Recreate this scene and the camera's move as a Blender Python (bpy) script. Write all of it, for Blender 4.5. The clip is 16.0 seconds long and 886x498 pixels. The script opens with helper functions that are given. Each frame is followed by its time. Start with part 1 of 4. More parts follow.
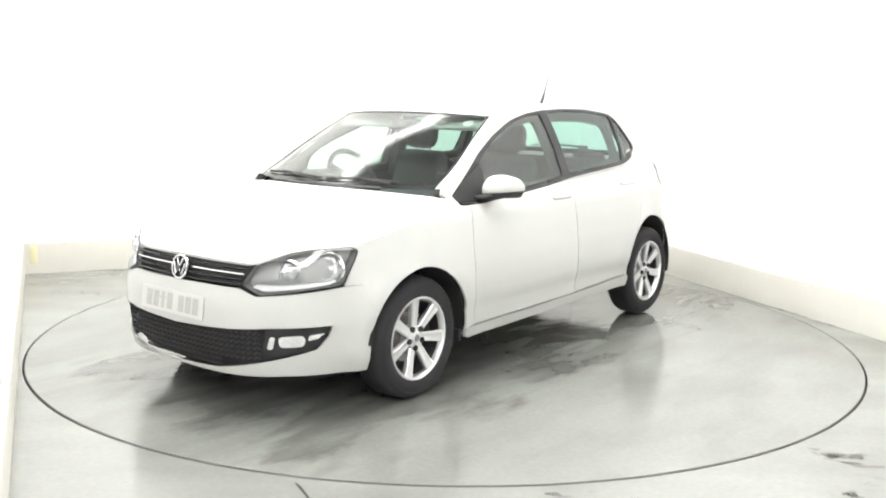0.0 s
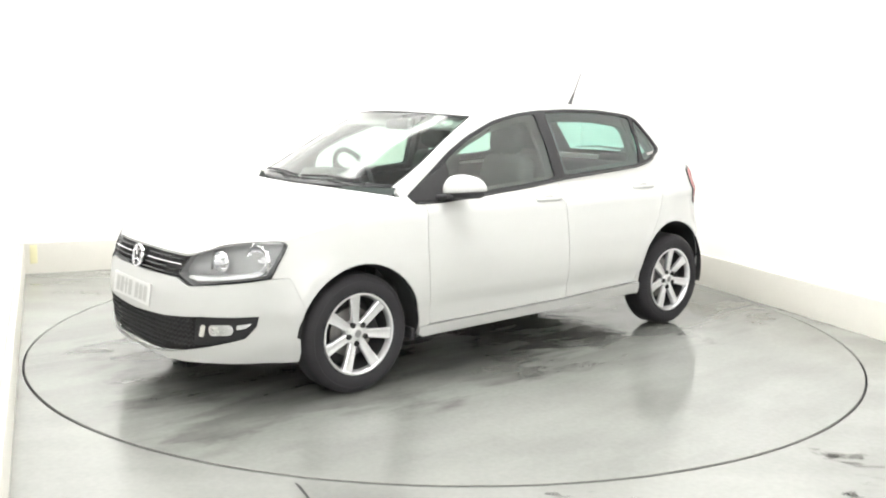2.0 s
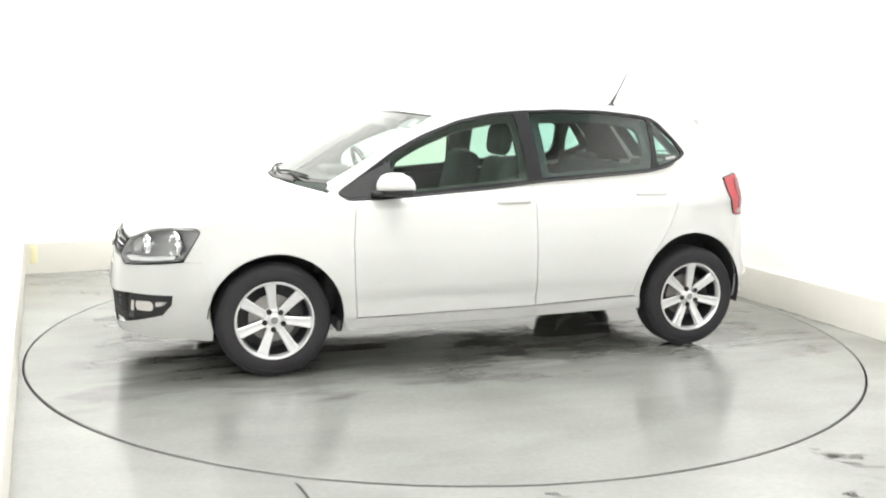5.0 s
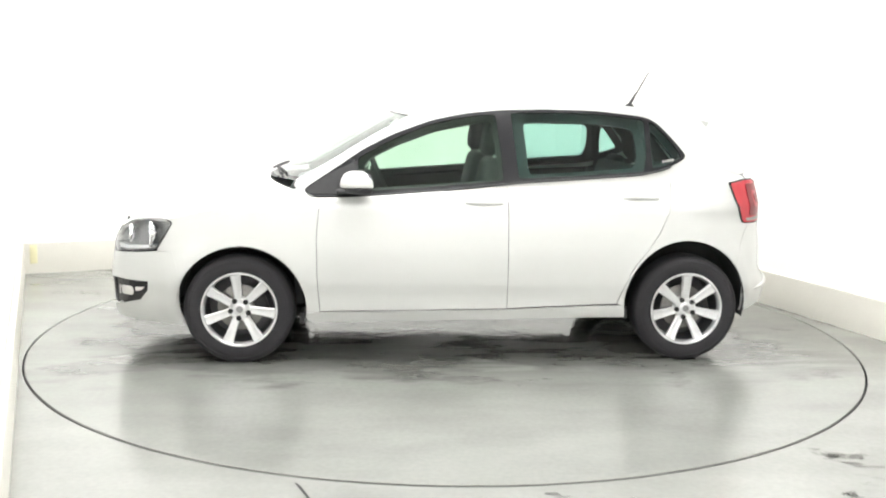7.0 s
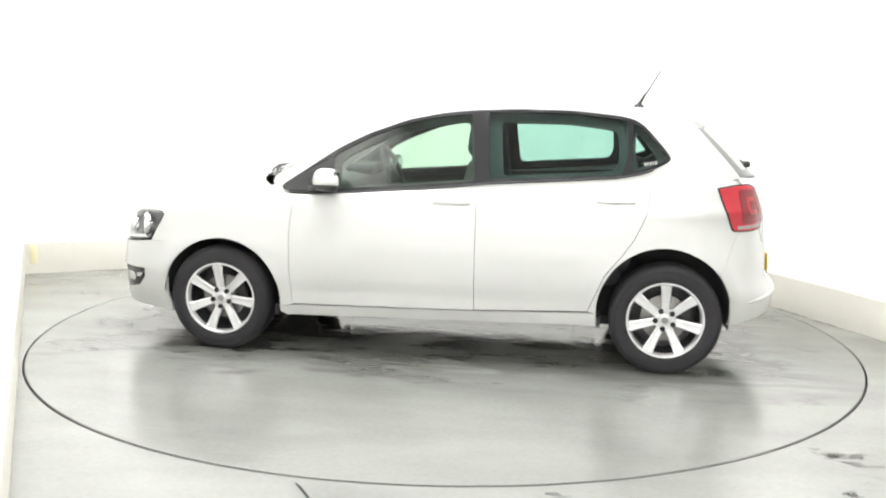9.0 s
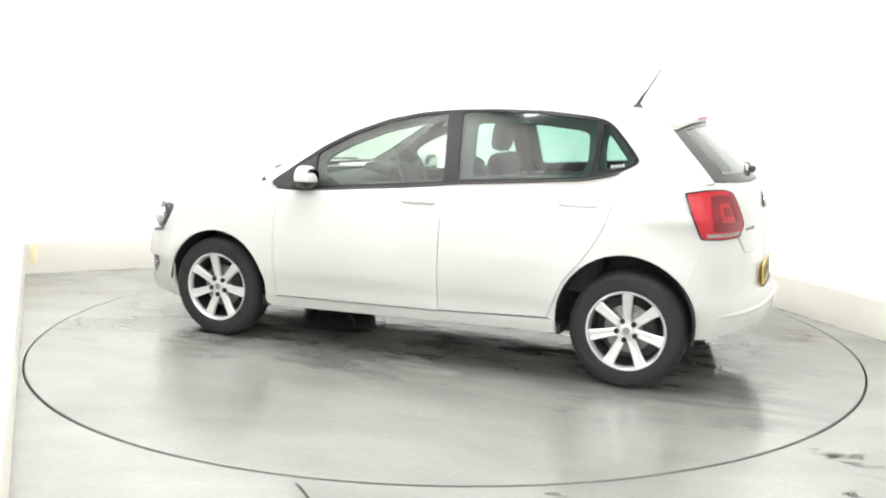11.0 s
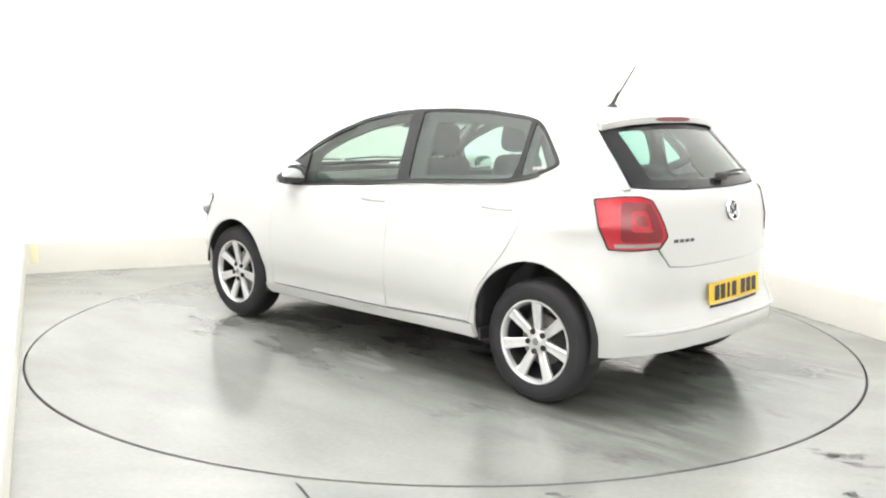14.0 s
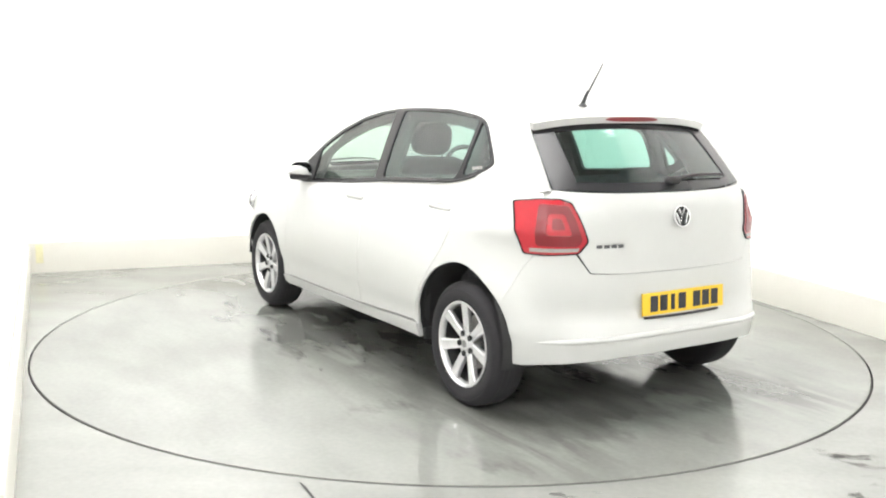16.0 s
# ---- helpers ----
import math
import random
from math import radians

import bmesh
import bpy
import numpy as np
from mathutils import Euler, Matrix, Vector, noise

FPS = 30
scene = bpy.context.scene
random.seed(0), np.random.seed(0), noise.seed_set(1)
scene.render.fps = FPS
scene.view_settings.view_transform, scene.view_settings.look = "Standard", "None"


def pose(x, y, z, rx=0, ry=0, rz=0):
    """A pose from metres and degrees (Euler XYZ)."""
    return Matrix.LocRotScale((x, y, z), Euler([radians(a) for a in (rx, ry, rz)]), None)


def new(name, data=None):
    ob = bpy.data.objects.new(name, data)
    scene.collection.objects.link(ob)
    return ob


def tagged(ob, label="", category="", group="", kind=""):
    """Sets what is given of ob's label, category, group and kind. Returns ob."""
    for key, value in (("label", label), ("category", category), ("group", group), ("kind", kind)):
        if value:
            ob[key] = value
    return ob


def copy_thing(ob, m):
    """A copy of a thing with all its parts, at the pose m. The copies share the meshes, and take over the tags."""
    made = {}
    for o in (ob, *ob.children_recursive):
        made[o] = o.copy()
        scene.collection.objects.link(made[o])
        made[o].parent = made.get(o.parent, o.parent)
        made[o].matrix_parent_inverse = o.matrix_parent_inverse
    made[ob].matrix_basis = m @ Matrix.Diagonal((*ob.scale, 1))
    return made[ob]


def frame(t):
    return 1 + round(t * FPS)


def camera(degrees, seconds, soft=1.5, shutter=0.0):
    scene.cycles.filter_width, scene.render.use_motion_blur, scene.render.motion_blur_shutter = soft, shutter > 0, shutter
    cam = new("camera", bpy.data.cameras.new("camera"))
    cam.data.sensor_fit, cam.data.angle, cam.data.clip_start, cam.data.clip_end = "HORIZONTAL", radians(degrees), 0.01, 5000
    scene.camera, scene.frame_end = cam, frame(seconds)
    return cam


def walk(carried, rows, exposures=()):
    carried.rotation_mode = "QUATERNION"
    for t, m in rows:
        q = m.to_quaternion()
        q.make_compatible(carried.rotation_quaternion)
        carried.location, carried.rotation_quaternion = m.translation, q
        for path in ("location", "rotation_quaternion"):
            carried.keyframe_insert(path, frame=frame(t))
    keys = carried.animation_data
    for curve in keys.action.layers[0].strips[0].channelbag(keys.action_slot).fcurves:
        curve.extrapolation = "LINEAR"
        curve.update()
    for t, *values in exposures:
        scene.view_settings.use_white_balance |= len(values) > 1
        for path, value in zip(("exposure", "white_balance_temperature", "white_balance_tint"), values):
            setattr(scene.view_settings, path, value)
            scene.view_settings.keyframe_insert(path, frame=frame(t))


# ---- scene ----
from mathutils import geometry

# camera: stands on its tripod, panned a hair to the left towards the end
EYE = (0.0, -5.792, 1.436)


def aim(yaw):
    return Matrix.Translation(EYE) @ Matrix.Rotation(radians(yaw), 4, "Z") @ pose(0, 0, 0, 90 - 9.044) @ pose(0, 0, 0, 0, 0, 1.0)


cam = camera(50.47, 16.0, soft=2.0)
walk(cam, [(0, aim(.209)), (13.6, aim(.209)), (14.8, aim(.36)), (16, aim(.51))])

# light: a dim white world; the studio is lit by the ceiling panels below, some added as fill
scene.view_settings.exposure = 0.0
world = bpy.data.worlds.new("world")
world.use_nodes = True
world.node_tree.nodes["Background"].inputs[0].default_value = (1, 1, 1, 1)
world.node_tree.nodes["Background"].inputs[1].default_value = .3
scene.world = world
PANEL_POWER = 12.8


# ---- materials ----
def material(name, colour, rough=.5, metal=0.0, vary=.0, scale=8.0, bump=.0, bump_scale=60.0, rough_vary=0.0, coat=0.0, emit=None, spec=.5, stretch=None):
    """A Principled surface with colour and roughness varied at two scales and a fine relief."""
    m = bpy.data.materials.new(name)
    m.use_nodes = True
    n, l = m.node_tree.nodes, m.node_tree.links
    b = n["Principled BSDF"]
    b.inputs["Base Color"].default_value = (*colour, 1)
    b.inputs["Roughness"].default_value, b.inputs["Metallic"].default_value = rough, metal
    b.inputs["Coat Weight"].default_value, b.inputs["Coat Roughness"].default_value = coat, .04
    b.inputs["Specular IOR Level"].default_value = spec
    if emit:
        b.inputs["Emission Color"].default_value, b.inputs["Emission Strength"].default_value = (*emit[0], 1), emit[1]
    co = n.new("ShaderNodeTexCoord").outputs["Object"]
    if stretch:
        mp = n.new("ShaderNodeMapping")
        mp.inputs["Scale"].default_value = stretch
        l.new(co, mp.inputs[0])
        co = mp.outputs[0]

    def noise_at(s, detail=4):
        t = n.new("ShaderNodeTexNoise")
        t.inputs["Scale"].default_value, t.inputs["Detail"].default_value = s, detail
        l.new(co, t.inputs["Vector"])
        return t.outputs["Fac"]
    if vary or rough_vary:
        mix = n.new("ShaderNodeMath")
        mix.operation = "MULTIPLY_ADD"
        l.new(noise_at(scale), mix.inputs[0])
        mix.inputs[1].default_value = .6
        fine = n.new("ShaderNodeMath")
        fine.operation = "MULTIPLY"
        l.new(noise_at(scale * 9), fine.inputs[0])
        fine.inputs[1].default_value = .4
        l.new(fine.outputs[0], mix.inputs[2])
        for key, amount, base in (("Base Color", vary, None), ("Roughness", rough_vary, rough)):
            if not amount:
                continue
            r = n.new("ShaderNodeMapRange")
            r.inputs["From Min"].default_value, r.inputs["From Max"].default_value = .3, .7
            l.new(mix.outputs[0], r.inputs["Value"])
            if base is None:
                r.inputs["To Min"].default_value, r.inputs["To Max"].default_value = 1 - amount, 1 + amount * .5
                v = n.new("ShaderNodeVectorMath")
                v.operation = "SCALE"
                v.inputs[0].default_value = colour
                l.new(r.outputs[0], v.inputs["Scale"])
                l.new(v.outputs[0], b.inputs[key])
            else:
                r.inputs["To Min"].default_value, r.inputs["To Max"].default_value = max(.02, base - amount), base + amount
                l.new(r.outputs[0], b.inputs[key])
    if bump:
        bp = n.new("ShaderNodeBump")
        bp.inputs["Strength"].default_value, bp.inputs["Distance"].default_value = bump, .004
        l.new(noise_at(bump_scale, 3), bp.inputs["Height"])
        l.new(bp.outputs[0], b.inputs["Normal"])
    return m


def clear(name, tint, ior=1.5, gloss=(1, 1, 1), rough=.05):
    """Thin glass: tinted passage, with a Fresnel gloss on it."""
    m = bpy.data.materials.new(name)
    m.use_nodes = True
    n, l = m.node_tree.nodes, m.node_tree.links
    n.remove(n["Principled BSDF"])
    t, g, f, x, pw, ad = (n.new("ShaderNode" + k) for k in ("BsdfTransparent", "BsdfGlossy", "LayerWeight", "MixShader", "Math", "Math"))
    t.inputs[0].default_value, g.inputs[0].default_value = (*tint, 1), (*gloss, 1)
    g.inputs["Roughness"].default_value = rough
    pw.operation, ad.operation = "POWER", "MULTIPLY_ADD"
    l.new(f.outputs["Facing"], pw.inputs[0])
    pw.inputs[1].default_value = 5
    l.new(pw.outputs[0], ad.inputs[0])
    base = ((ior - 1) / (ior + 1)) ** 2
    ad.inputs[1].default_value, ad.inputs[2].default_value = 1 - base, base * 1.6
    l.new(ad.outputs[0], x.inputs[0]), l.new(t.outputs[0], x.inputs[1]), l.new(g.outputs[0], x.inputs[2])
    l.new(x.outputs[0], n["Material Output"].inputs[0])
    return m


PAINT = material("white_paint", (.52, .525, .512), .3, vary=.02, scale=3, coat=.8)
GLOSS_BLACK = material("gloss_black_trim", (.022, .022, .024), .19, rough_vary=.05, scale=20, spec=.32)
PLASTIC = material("grained_black_plastic", (.022, .022, .024), .55, vary=.25, scale=25, bump=.15, bump_scale=500)
DARK = material("underbody_black", (.028, .028, .029), .85, vary=.3, scale=12)
RUBBER = material("tyre_rubber", (.027, .026, .029), .7, vary=.25, scale=18, spec=.28, rough_vary=.1, bump=.1, bump_scale=220)
ALLOY = material("silver_alloy", (.7, .7, .71), .36, .7, vary=.08, scale=30, rough_vary=.05)
ALLOY_DARK = material("dull_alloy_barrel", (.11, .11, .115), .45, .8, vary=.2, scale=30)
STEEL = material("brake_steel", (.3, .29, .28), .42, .9, vary=.2, scale=40, stretch=(1, 1, 1))
CHROME = material("chrome", (.85, .85, .86), .12, 1.0, rough_vary=.05, scale=40)
LAMP_SHELL = material("lamp_housing_grey", (.27, .27, .275), .3, .5, vary=.15, scale=30)
REFLECTOR = material("lamp_reflector", (.8, .8, .82), .1, 1.0, bump=.2, bump_scale=90)
FABRIC = material("charcoal_fabric", (.06, .061, .065), .9, vary=.25, scale=9)
DASH = material("dashboard_plastic", (.036, .036, .038), .7, vary=.15, scale=8)
LINING = material("grey_headlining", (.33, .33, .32), .9, vary=.06, scale=30)
RED = material("red_lens", (.43, .008, .02), .3, vary=.12, scale=14, coat=.15)
RED_DEEP = material("deep_red_lens", (.19, .005, .012), .3, vary=.15, scale=14, coat=.15)
YELLOW = material("yellow_plate", (.86, .56, .03), .4, vary=.05, scale=20)
PLATE_WHITE = material("white_plate", (.62, .62, .61), .4, vary=.03, scale=20)
INK = material("black_figures", (.02, .02, .025), .5)
INK_GREY = material("worn_grey_figures", (.46, .46, .45), .5, vary=.15, scale=60)
GLASS_FRONT = clear("green_tinted_glass", (.74, .9, .79), 1.6)
GLASS_REAR = clear("privacy_teal_glass", (.6, .82, .755), 1.6)
GLASS_BACK = clear("dark_teal_back_glass", (.5, .74, .67), 1.6, (1, 1, 1), .08)
MIRROR = material("dark_mirror_glass", (.16, .17, .18), .1, 1.0)
GLASS_SCREEN = clear("windscreen_glass", (.68, .8, .74), 1.65, (1, 1, 1), .12)
LENS = clear("clear_lens", (.95, .96, .96), 1.45)
WALL = material("white_wall_paint", (.9, .9, .885), .8, vary=.012, scale=2.5, bump=.03, bump_scale=90)
UPSTAND = material("cream_wall_kerb", (.62, .605, .555), .6, vary=.03, scale=4, bump=.04, bump_scale=60)
CEILING = material("grey_ceiling", (.3, .3, .3), .8, vary=.01, scale=3)
GROOVE = material("dark_floor_gap", (.02, .02, .02), .8)
OCHRE = material("ochre_mark", (.7, .67, .44), .7, vary=.1, scale=30)
DIFFUSER = material("light_diffuser", (.9, .9, .9), .5, emit=((1, .99, .97), PANEL_POWER))
FRAME_WHITE = material("white_metal_frame", (.8, .8, .8), .4, vary=.02, scale=10)
STAIN = material("dark_wet_scuff", (.085, .085, .077), .5, vary=.4, scale=14, spec=.4)
# the scuffs wear thin: streaky gaps through the film
_n, _l = STAIN.node_tree.nodes, STAIN.node_tree.links
_map, _tex, _range = _n.new("ShaderNodeMapping"), _n.new("ShaderNodeTexNoise"), _n.new("ShaderNodeMapRange")
_map.inputs["Scale"].default_value = (.45, 2.2, 1)
_tex.inputs["Scale"].default_value, _tex.inputs["Detail"].default_value = 9, 6
_l.new(_n.new("ShaderNodeTexCoord").outputs["Object"], _map.inputs[0]), _l.new(_map.outputs[0], _tex.inputs["Vector"])
for _key, _v in zip(("From Min", "From Max", "To Min", "To Max"), (.42, .68, 0, .8)):
    _range.inputs[_key].default_value = _v
_l.new(_tex.outputs["Fac"], _range.inputs["Value"]), _l.new(_range.outputs[0], _n["Principled BSDF"].inputs["Alpha"])


def floor_material(name, tone, wet_shade=False):
    """Sealed, polished grey concrete with cloudy staining and brushed streaks; the deck has water and painted shade
    round the parked car.
    """
    m = bpy.data.materials.new(name)
    m.use_nodes = True
    n, l = m.node_tree.nodes, m.node_tree.links
    b = n["Principled BSDF"]
    co = n.new("ShaderNodeTexCoord").outputs["Object"]

    def tex(scale, detail, squash=(1, 1, 1), turn=0.0):
        mp = n.new("ShaderNodeMapping")
        mp.inputs["Scale"].default_value, mp.inputs["Rotation"].default_value = squash, (0, 0, turn)
        l.new(co, mp.inputs[0])
        t = n.new("ShaderNodeTexNoise")
        t.noise_dimensions = "2D"
        t.inputs["Scale"].default_value, t.inputs["Detail"].default_value = scale, detail
        l.new(mp.outputs[0], t.inputs["Vector"])
        return t.outputs["Fac"]

    def ramp(fac, a, b2, lo, hi):
        r = n.new("ShaderNodeMapRange")
        for key, v in zip(("From Min", "From Max", "To Min", "To Max"), (a, b2, lo, hi)):
            r.inputs[key].default_value = v
        l.new(fac, r.inputs["Value"])
        return r.outputs[0]

    def calc(op, a, c):
        k = n.new("ShaderNodeMath")
        k.operation = op
        for i, v in enumerate((a, c)):
            if isinstance(v, (int, float)):
                k.inputs[i].default_value = v
            else:
                l.new(v, k.inputs[i])
        return k.outputs[0]

    def times(a, c):
        return calc("MULTIPLY", a, c)
    cloud, streak, speck = tex(.9, 5), tex(2.2, 4, (.6, 1.4, 1), .12), tex(38, 3)
    sheen = tex(1.5, 3, (.8, 1.2, 1), .4)
    shade = times(times(ramp(cloud, .3, .7, .92, 1.05), ramp(streak, .36, .7, 1.05, .9)), ramp(speck, .3, .7, .965, 1.03))
    rough = ramp(times(sheen, ramp(tex(9, 4, (.5, 1.6, 1), .2), .3, .7, .8, 1.2)), .25, .75, .12, .23)
    if wet_shade:
        # water lies under and round the car with its shade painted in, drawn out where its tyres rolled
        xyz = n.new("ShaderNodeSeparateXYZ")
        l.new(co, xyz.inputs[0])
        x, y = xyz.outputs[0], calc("ABSOLUTE", xyz.outputs[1], 0)
        gap_x = calc("SUBTRACT", calc("ABSOLUTE", calc("ADD", x, -.04), 0), 1.9)
        gap_y = calc("SUBTRACT", y, .92)
        gap = calc("MAXIMUM", gap_x, gap_y)
        edge = calc("ADD", gap, times(calc("SUBTRACT", tex(2.6, 7, (.6, 1.25, 1)), .5), 1.5))
        pool_shade = ramp(edge, -.06, .1, 1, 0)
        track = ramp(calc("ABSOLUTE", calc("SUBTRACT", y, .74), 0), .1, .36, 1, 0)
        drag = times(ramp(tex(3.2, 6, (.28, 2.6, 1)), .41, .56, 0, 1), times(times(track, ramp(x, -2.35, -2.0, 0, 1)), ramp(x, .2, .9, 1, .25)))
        blot = times(ramp(tex(5.5, 7, (.55, 1.5, 1), .1), .48, .78, 0, 1), ramp(gap, .05, .4, 1, 0))
        film = calc("MAXIMUM", times(pool_shade, ramp(tex(4.2, 6, (.5, 1.6, 1)), .32, .6, .45, 1)), calc("MAXIMUM", times(drag, .9), times(blot, .6)))
        # base colour darkened for the water and for the car's shade beside it
        shade = times(shade, ramp(film, 0, 1, 1, .6))
        rough = times(rough, ramp(film, 0, 1, 1.1, .45))
        bp = n.new("ShaderNodeBump")
        bp.inputs["Distance"].default_value = .01
        l.new(ramp(film, 0, .8, .02, .16), bp.inputs["Strength"])
        l.new(calc("ADD", times(tex(13, 3), .5), times(tex(5, 3), .8)), bp.inputs["Height"])
        l.new(bp.outputs[0], b.inputs["Normal"])
    v = n.new("ShaderNodeVectorMath")
    v.operation = "SCALE"
    v.inputs[0].default_value = tone
    l.new(shade, v.inputs["Scale"])
    l.new(v.outputs[0], b.inputs["Base Color"])
    l.new(rough, b.inputs["Roughness"])
    b.inputs["IOR"].default_value = 1.85
    return m


FLOOR = floor_material("sealed_concrete", (.236, .242, .225))
DISC = floor_material("sealed_turntable_concrete", (.216, .222, .206), True)


# ---- mesh helpers ----
def part(name, bm, mat, parent, label="", smooth=True):
    me = bpy.data.meshes.new(name)
    bm.to_mesh(me)
    bm.free()
    if smooth:
        me.polygons.foreach_set("use_smooth", [True] * len(me.polygons))
        me.set_sharp_from_angle(angle=radians(38))
    me.materials.append(mat)
    ob = new(name, me)
    ob.parent = parent
    if label:
        tagged(ob, label)
    return ob


def inside(p, poly):
    hit, (x, y) = False, p
    for (x0, y0), (x1, y1) in zip(poly, poly[1:] + poly[:1]):
        if (y0 > y) != (y1 > y) and x < (x1 - x0) * (y - y0) / (y1 - y0) + x0:
            hit = not hit
    return hit


def gap_to(p, poly):
    best = 9.0
    for (x0, y0), (x1, y1) in zip(poly, poly[1:] + poly[:1]):
        dx, dy = x1 - x0, y1 - y0
        k = max(0, min(1, ((p[0] - x0) * dx + (p[1] - y0) * dy) / (dx * dx + dy * dy + 1e-12)))
        best = min(best, math.hypot(p[0] - x0 - k * dx, p[1] - y0 - k * dy))
    return best


def dense(poly, step):
    out = []
    for a, b in zip(poly, poly[1:] + poly[:1]):
        k = max(1, int(math.ceil(math.dist(a, b) / step)))
        out += [(a[0] + (b[0] - a[0]) * i / k, a[1] + (b[1] - a[1]) * i / k) for i in range(k)]
    return out


def rounded(poly, r, n=4):
    """The polygon with its corners cut round."""
    out = []
    for p, c, q in zip(poly[-1:] + poly[:-1], poly, poly[1:] + poly[:1]):
        ka, kb = min(.45, r / max(1e-6, math.dist(c, p))), min(.45, r / max(1e-6, math.dist(c, q)))
        a = (c[0] + (p[0] - c[0]) * ka, c[1] + (p[1] - c[1]) * ka)
        b = (c[0] + (q[0] - c[0]) * kb, c[1] + (q[1] - c[1]) * kb)
        for i in range(n + 1):
            t = i / n
            out.append(tuple((1 - t) ** 2 * a[k] + 2 * t * (1 - t) * c[k] + t * t * b[k] for k in (0, 1)))
    return out


def patch(outline, at, holes=(), step=.04, out=0.0, thick=.012, mirror=False):
    """A bent panel: a flat outline with holes, laid on the surface at(u, v, out), with a turned-in rim."""
    loops = [dense(list(q), step) for q in (outline, *holes)]
    verts, edges = [], []
    for q in loops:
        base = len(verts)
        verts += q
        edges += [(base + i, base + (i + 1) % len(q)) for i in range(len(q))]
    us, vs = [p[0] for p in loops[0]], [p[1] for p in loops[0]]
    for i in range(int((max(us) - min(us)) / step) + 1):
        for j in range(int((max(vs) - min(vs)) / step) + 1):
            p = (min(us) + (i + .5) * step, min(vs) + (j + .5) * step)
            if inside(p, loops[0]) and not any(inside(p, q) for q in loops[1:]) and min(gap_to(p, q) for q in loops) > .45 * step:
                verts.append(p)
    vo, _, faces, *_ = geometry.delaunay_2d_cdt([Vector(p) for p in verts], edges, [], 0, 1e-6)
    bm = bmesh.new()
    sign = -1 if mirror else 1

    def put(p, o):
        x, y, z = at(p[0], p[1], o)
        return bm.verts.new((x, sign * y, z))
    top = [put(p, out) for p in vo]
    for f in faces:
        c = [sum(vo[i][k] for i in f) / 3 for k in (0, 1)]
        if inside(c, loops[0]) and not any(inside(c, q) for q in loops[1:]):
            a, b, d = (Vector(top[i].co) for i in f)
            x0, x1 = Vector(at(c[0], c[1], 0)), Vector(at(c[0], c[1], .02))
            up = x1 - x0
            up.y *= sign
            ids = f if (b - a).cross(d - a).dot(up) > 0 else f[::-1]
            try:
                bm.faces.new([top[i] for i in ids])
            except ValueError:
                pass
    if thick:
        low = {}
        for e in [e for e in bm.edges if len(e.link_faces) == 1]:
            a, b = e.verts
            if e.link_loops[0].vert is b:
                a, b = b, a
            for w in (a, b):
                if w not in low:
                    low[w] = put(vo[top.index(w)], out - thick)
            bm.faces.new((b, a, low[a], low[b]))
    bmesh.ops.delete(bm, geom=[v for v in bm.verts if not v.link_faces], context="VERTS")
    return bm


def rbox(sx, sy, sz, bevel=.02, m=None, taper=1.0, segments=3):
    """A box with rounded edges; taper narrows its top."""
    bm = bmesh.new()
    bmesh.ops.create_cube(bm, size=1)
    for v in bm.verts:
        k = taper if v.co.z > 0 else 1
        v.co = (v.co.x * sx * k, v.co.y * sy * k, v.co.z * sz)
    if bevel:
        bmesh.ops.bevel(bm, geom=bm.edges[:], offset=bevel, segments=segments, profile=.5, affect="EDGES")
    if m:
        bm.transform(m)
    return bm


def lathe(profile, n=48, m=None, closed=False):
    """A profile of (radius, y) turned round the y axis."""
    bm = bmesh.new()
    rings = [[bm.verts.new((r * math.cos(a), y, r * math.sin(a))) for a in [2 * math.pi * i / n for i in range(n)]] for r, y in profile]
    pairs = list(zip(rings, rings[1:])) + ([(rings[-1], rings[0])] if closed else [])
    for p, q in pairs:
        for i in range(n):
            bm.faces.new((p[i], p[(i + 1) % n], q[(i + 1) % n], q[i]))
    bmesh.ops.recalc_face_normals(bm, faces=bm.faces[:])
    if m:
        bm.transform(m)
    return bm


def rod(points, radius, n=8, taper=1.0):
    """A round bar through the points."""
    bm = bmesh.new()
    pts = [Vector(p) for p in points]
    rings = []
    for i, p in enumerate(pts):
        d = (pts[min(i + 1, len(pts) - 1)] - pts[max(i - 1, 0)]).normalized()
        q = d.to_track_quat("Z", "Y")
        r = radius * (1 + (taper - 1) * i / (len(pts) - 1))
        rings.append([bm.verts.new(p + q @ Vector((r * math.cos(a), r * math.sin(a), 0))) for a in [2 * math.pi * k / n for k in range(n)]])
    for a, b in zip(rings, rings[1:]):
        for k in range(n):
            bm.faces.new((a[k], a[(k + 1) % n], b[(k + 1) % n], b[k]))
    bm.faces.new(rings[0][::-1]), bm.faces.new(rings[-1])
    return bm


def prism(poly, y0, y1, bevel=0.0, m=None):
    """A flat (x, z) outline drawn out along y."""
    bm = bmesh.new()
    f = bm.faces.new([bm.verts.new((x, y0, z)) for x, z in poly])
    r = bmesh.ops.extrude_face_region(bm, geom=[f])
    for v in r["geom"]:
        if isinstance(v, bmesh.types.BMVert):
            v.co.y = y1
    bmesh.ops.recalc_face_normals(bm, faces=bm.faces[:])
    if bevel:
        bmesh.ops.bevel(bm, geom=bm.edges[:], offset=bevel, segments=2, profile=.5, affect="EDGES")
    if m:
        bm.transform(m)
    return bm


# ---- the studio ----
CORNER_A, CORNER_B, CORNER_C = (-3.41, 1.6), (1.322, 3.661), (4.26, -4.0)
ROOM = [CORNER_A, CORNER_B, CORNER_C, (4.26, -8.5), (-5.0, -8.5), (-5.0, -4.75), (-1.36, -3.15)]
HEIGHT = 4.3


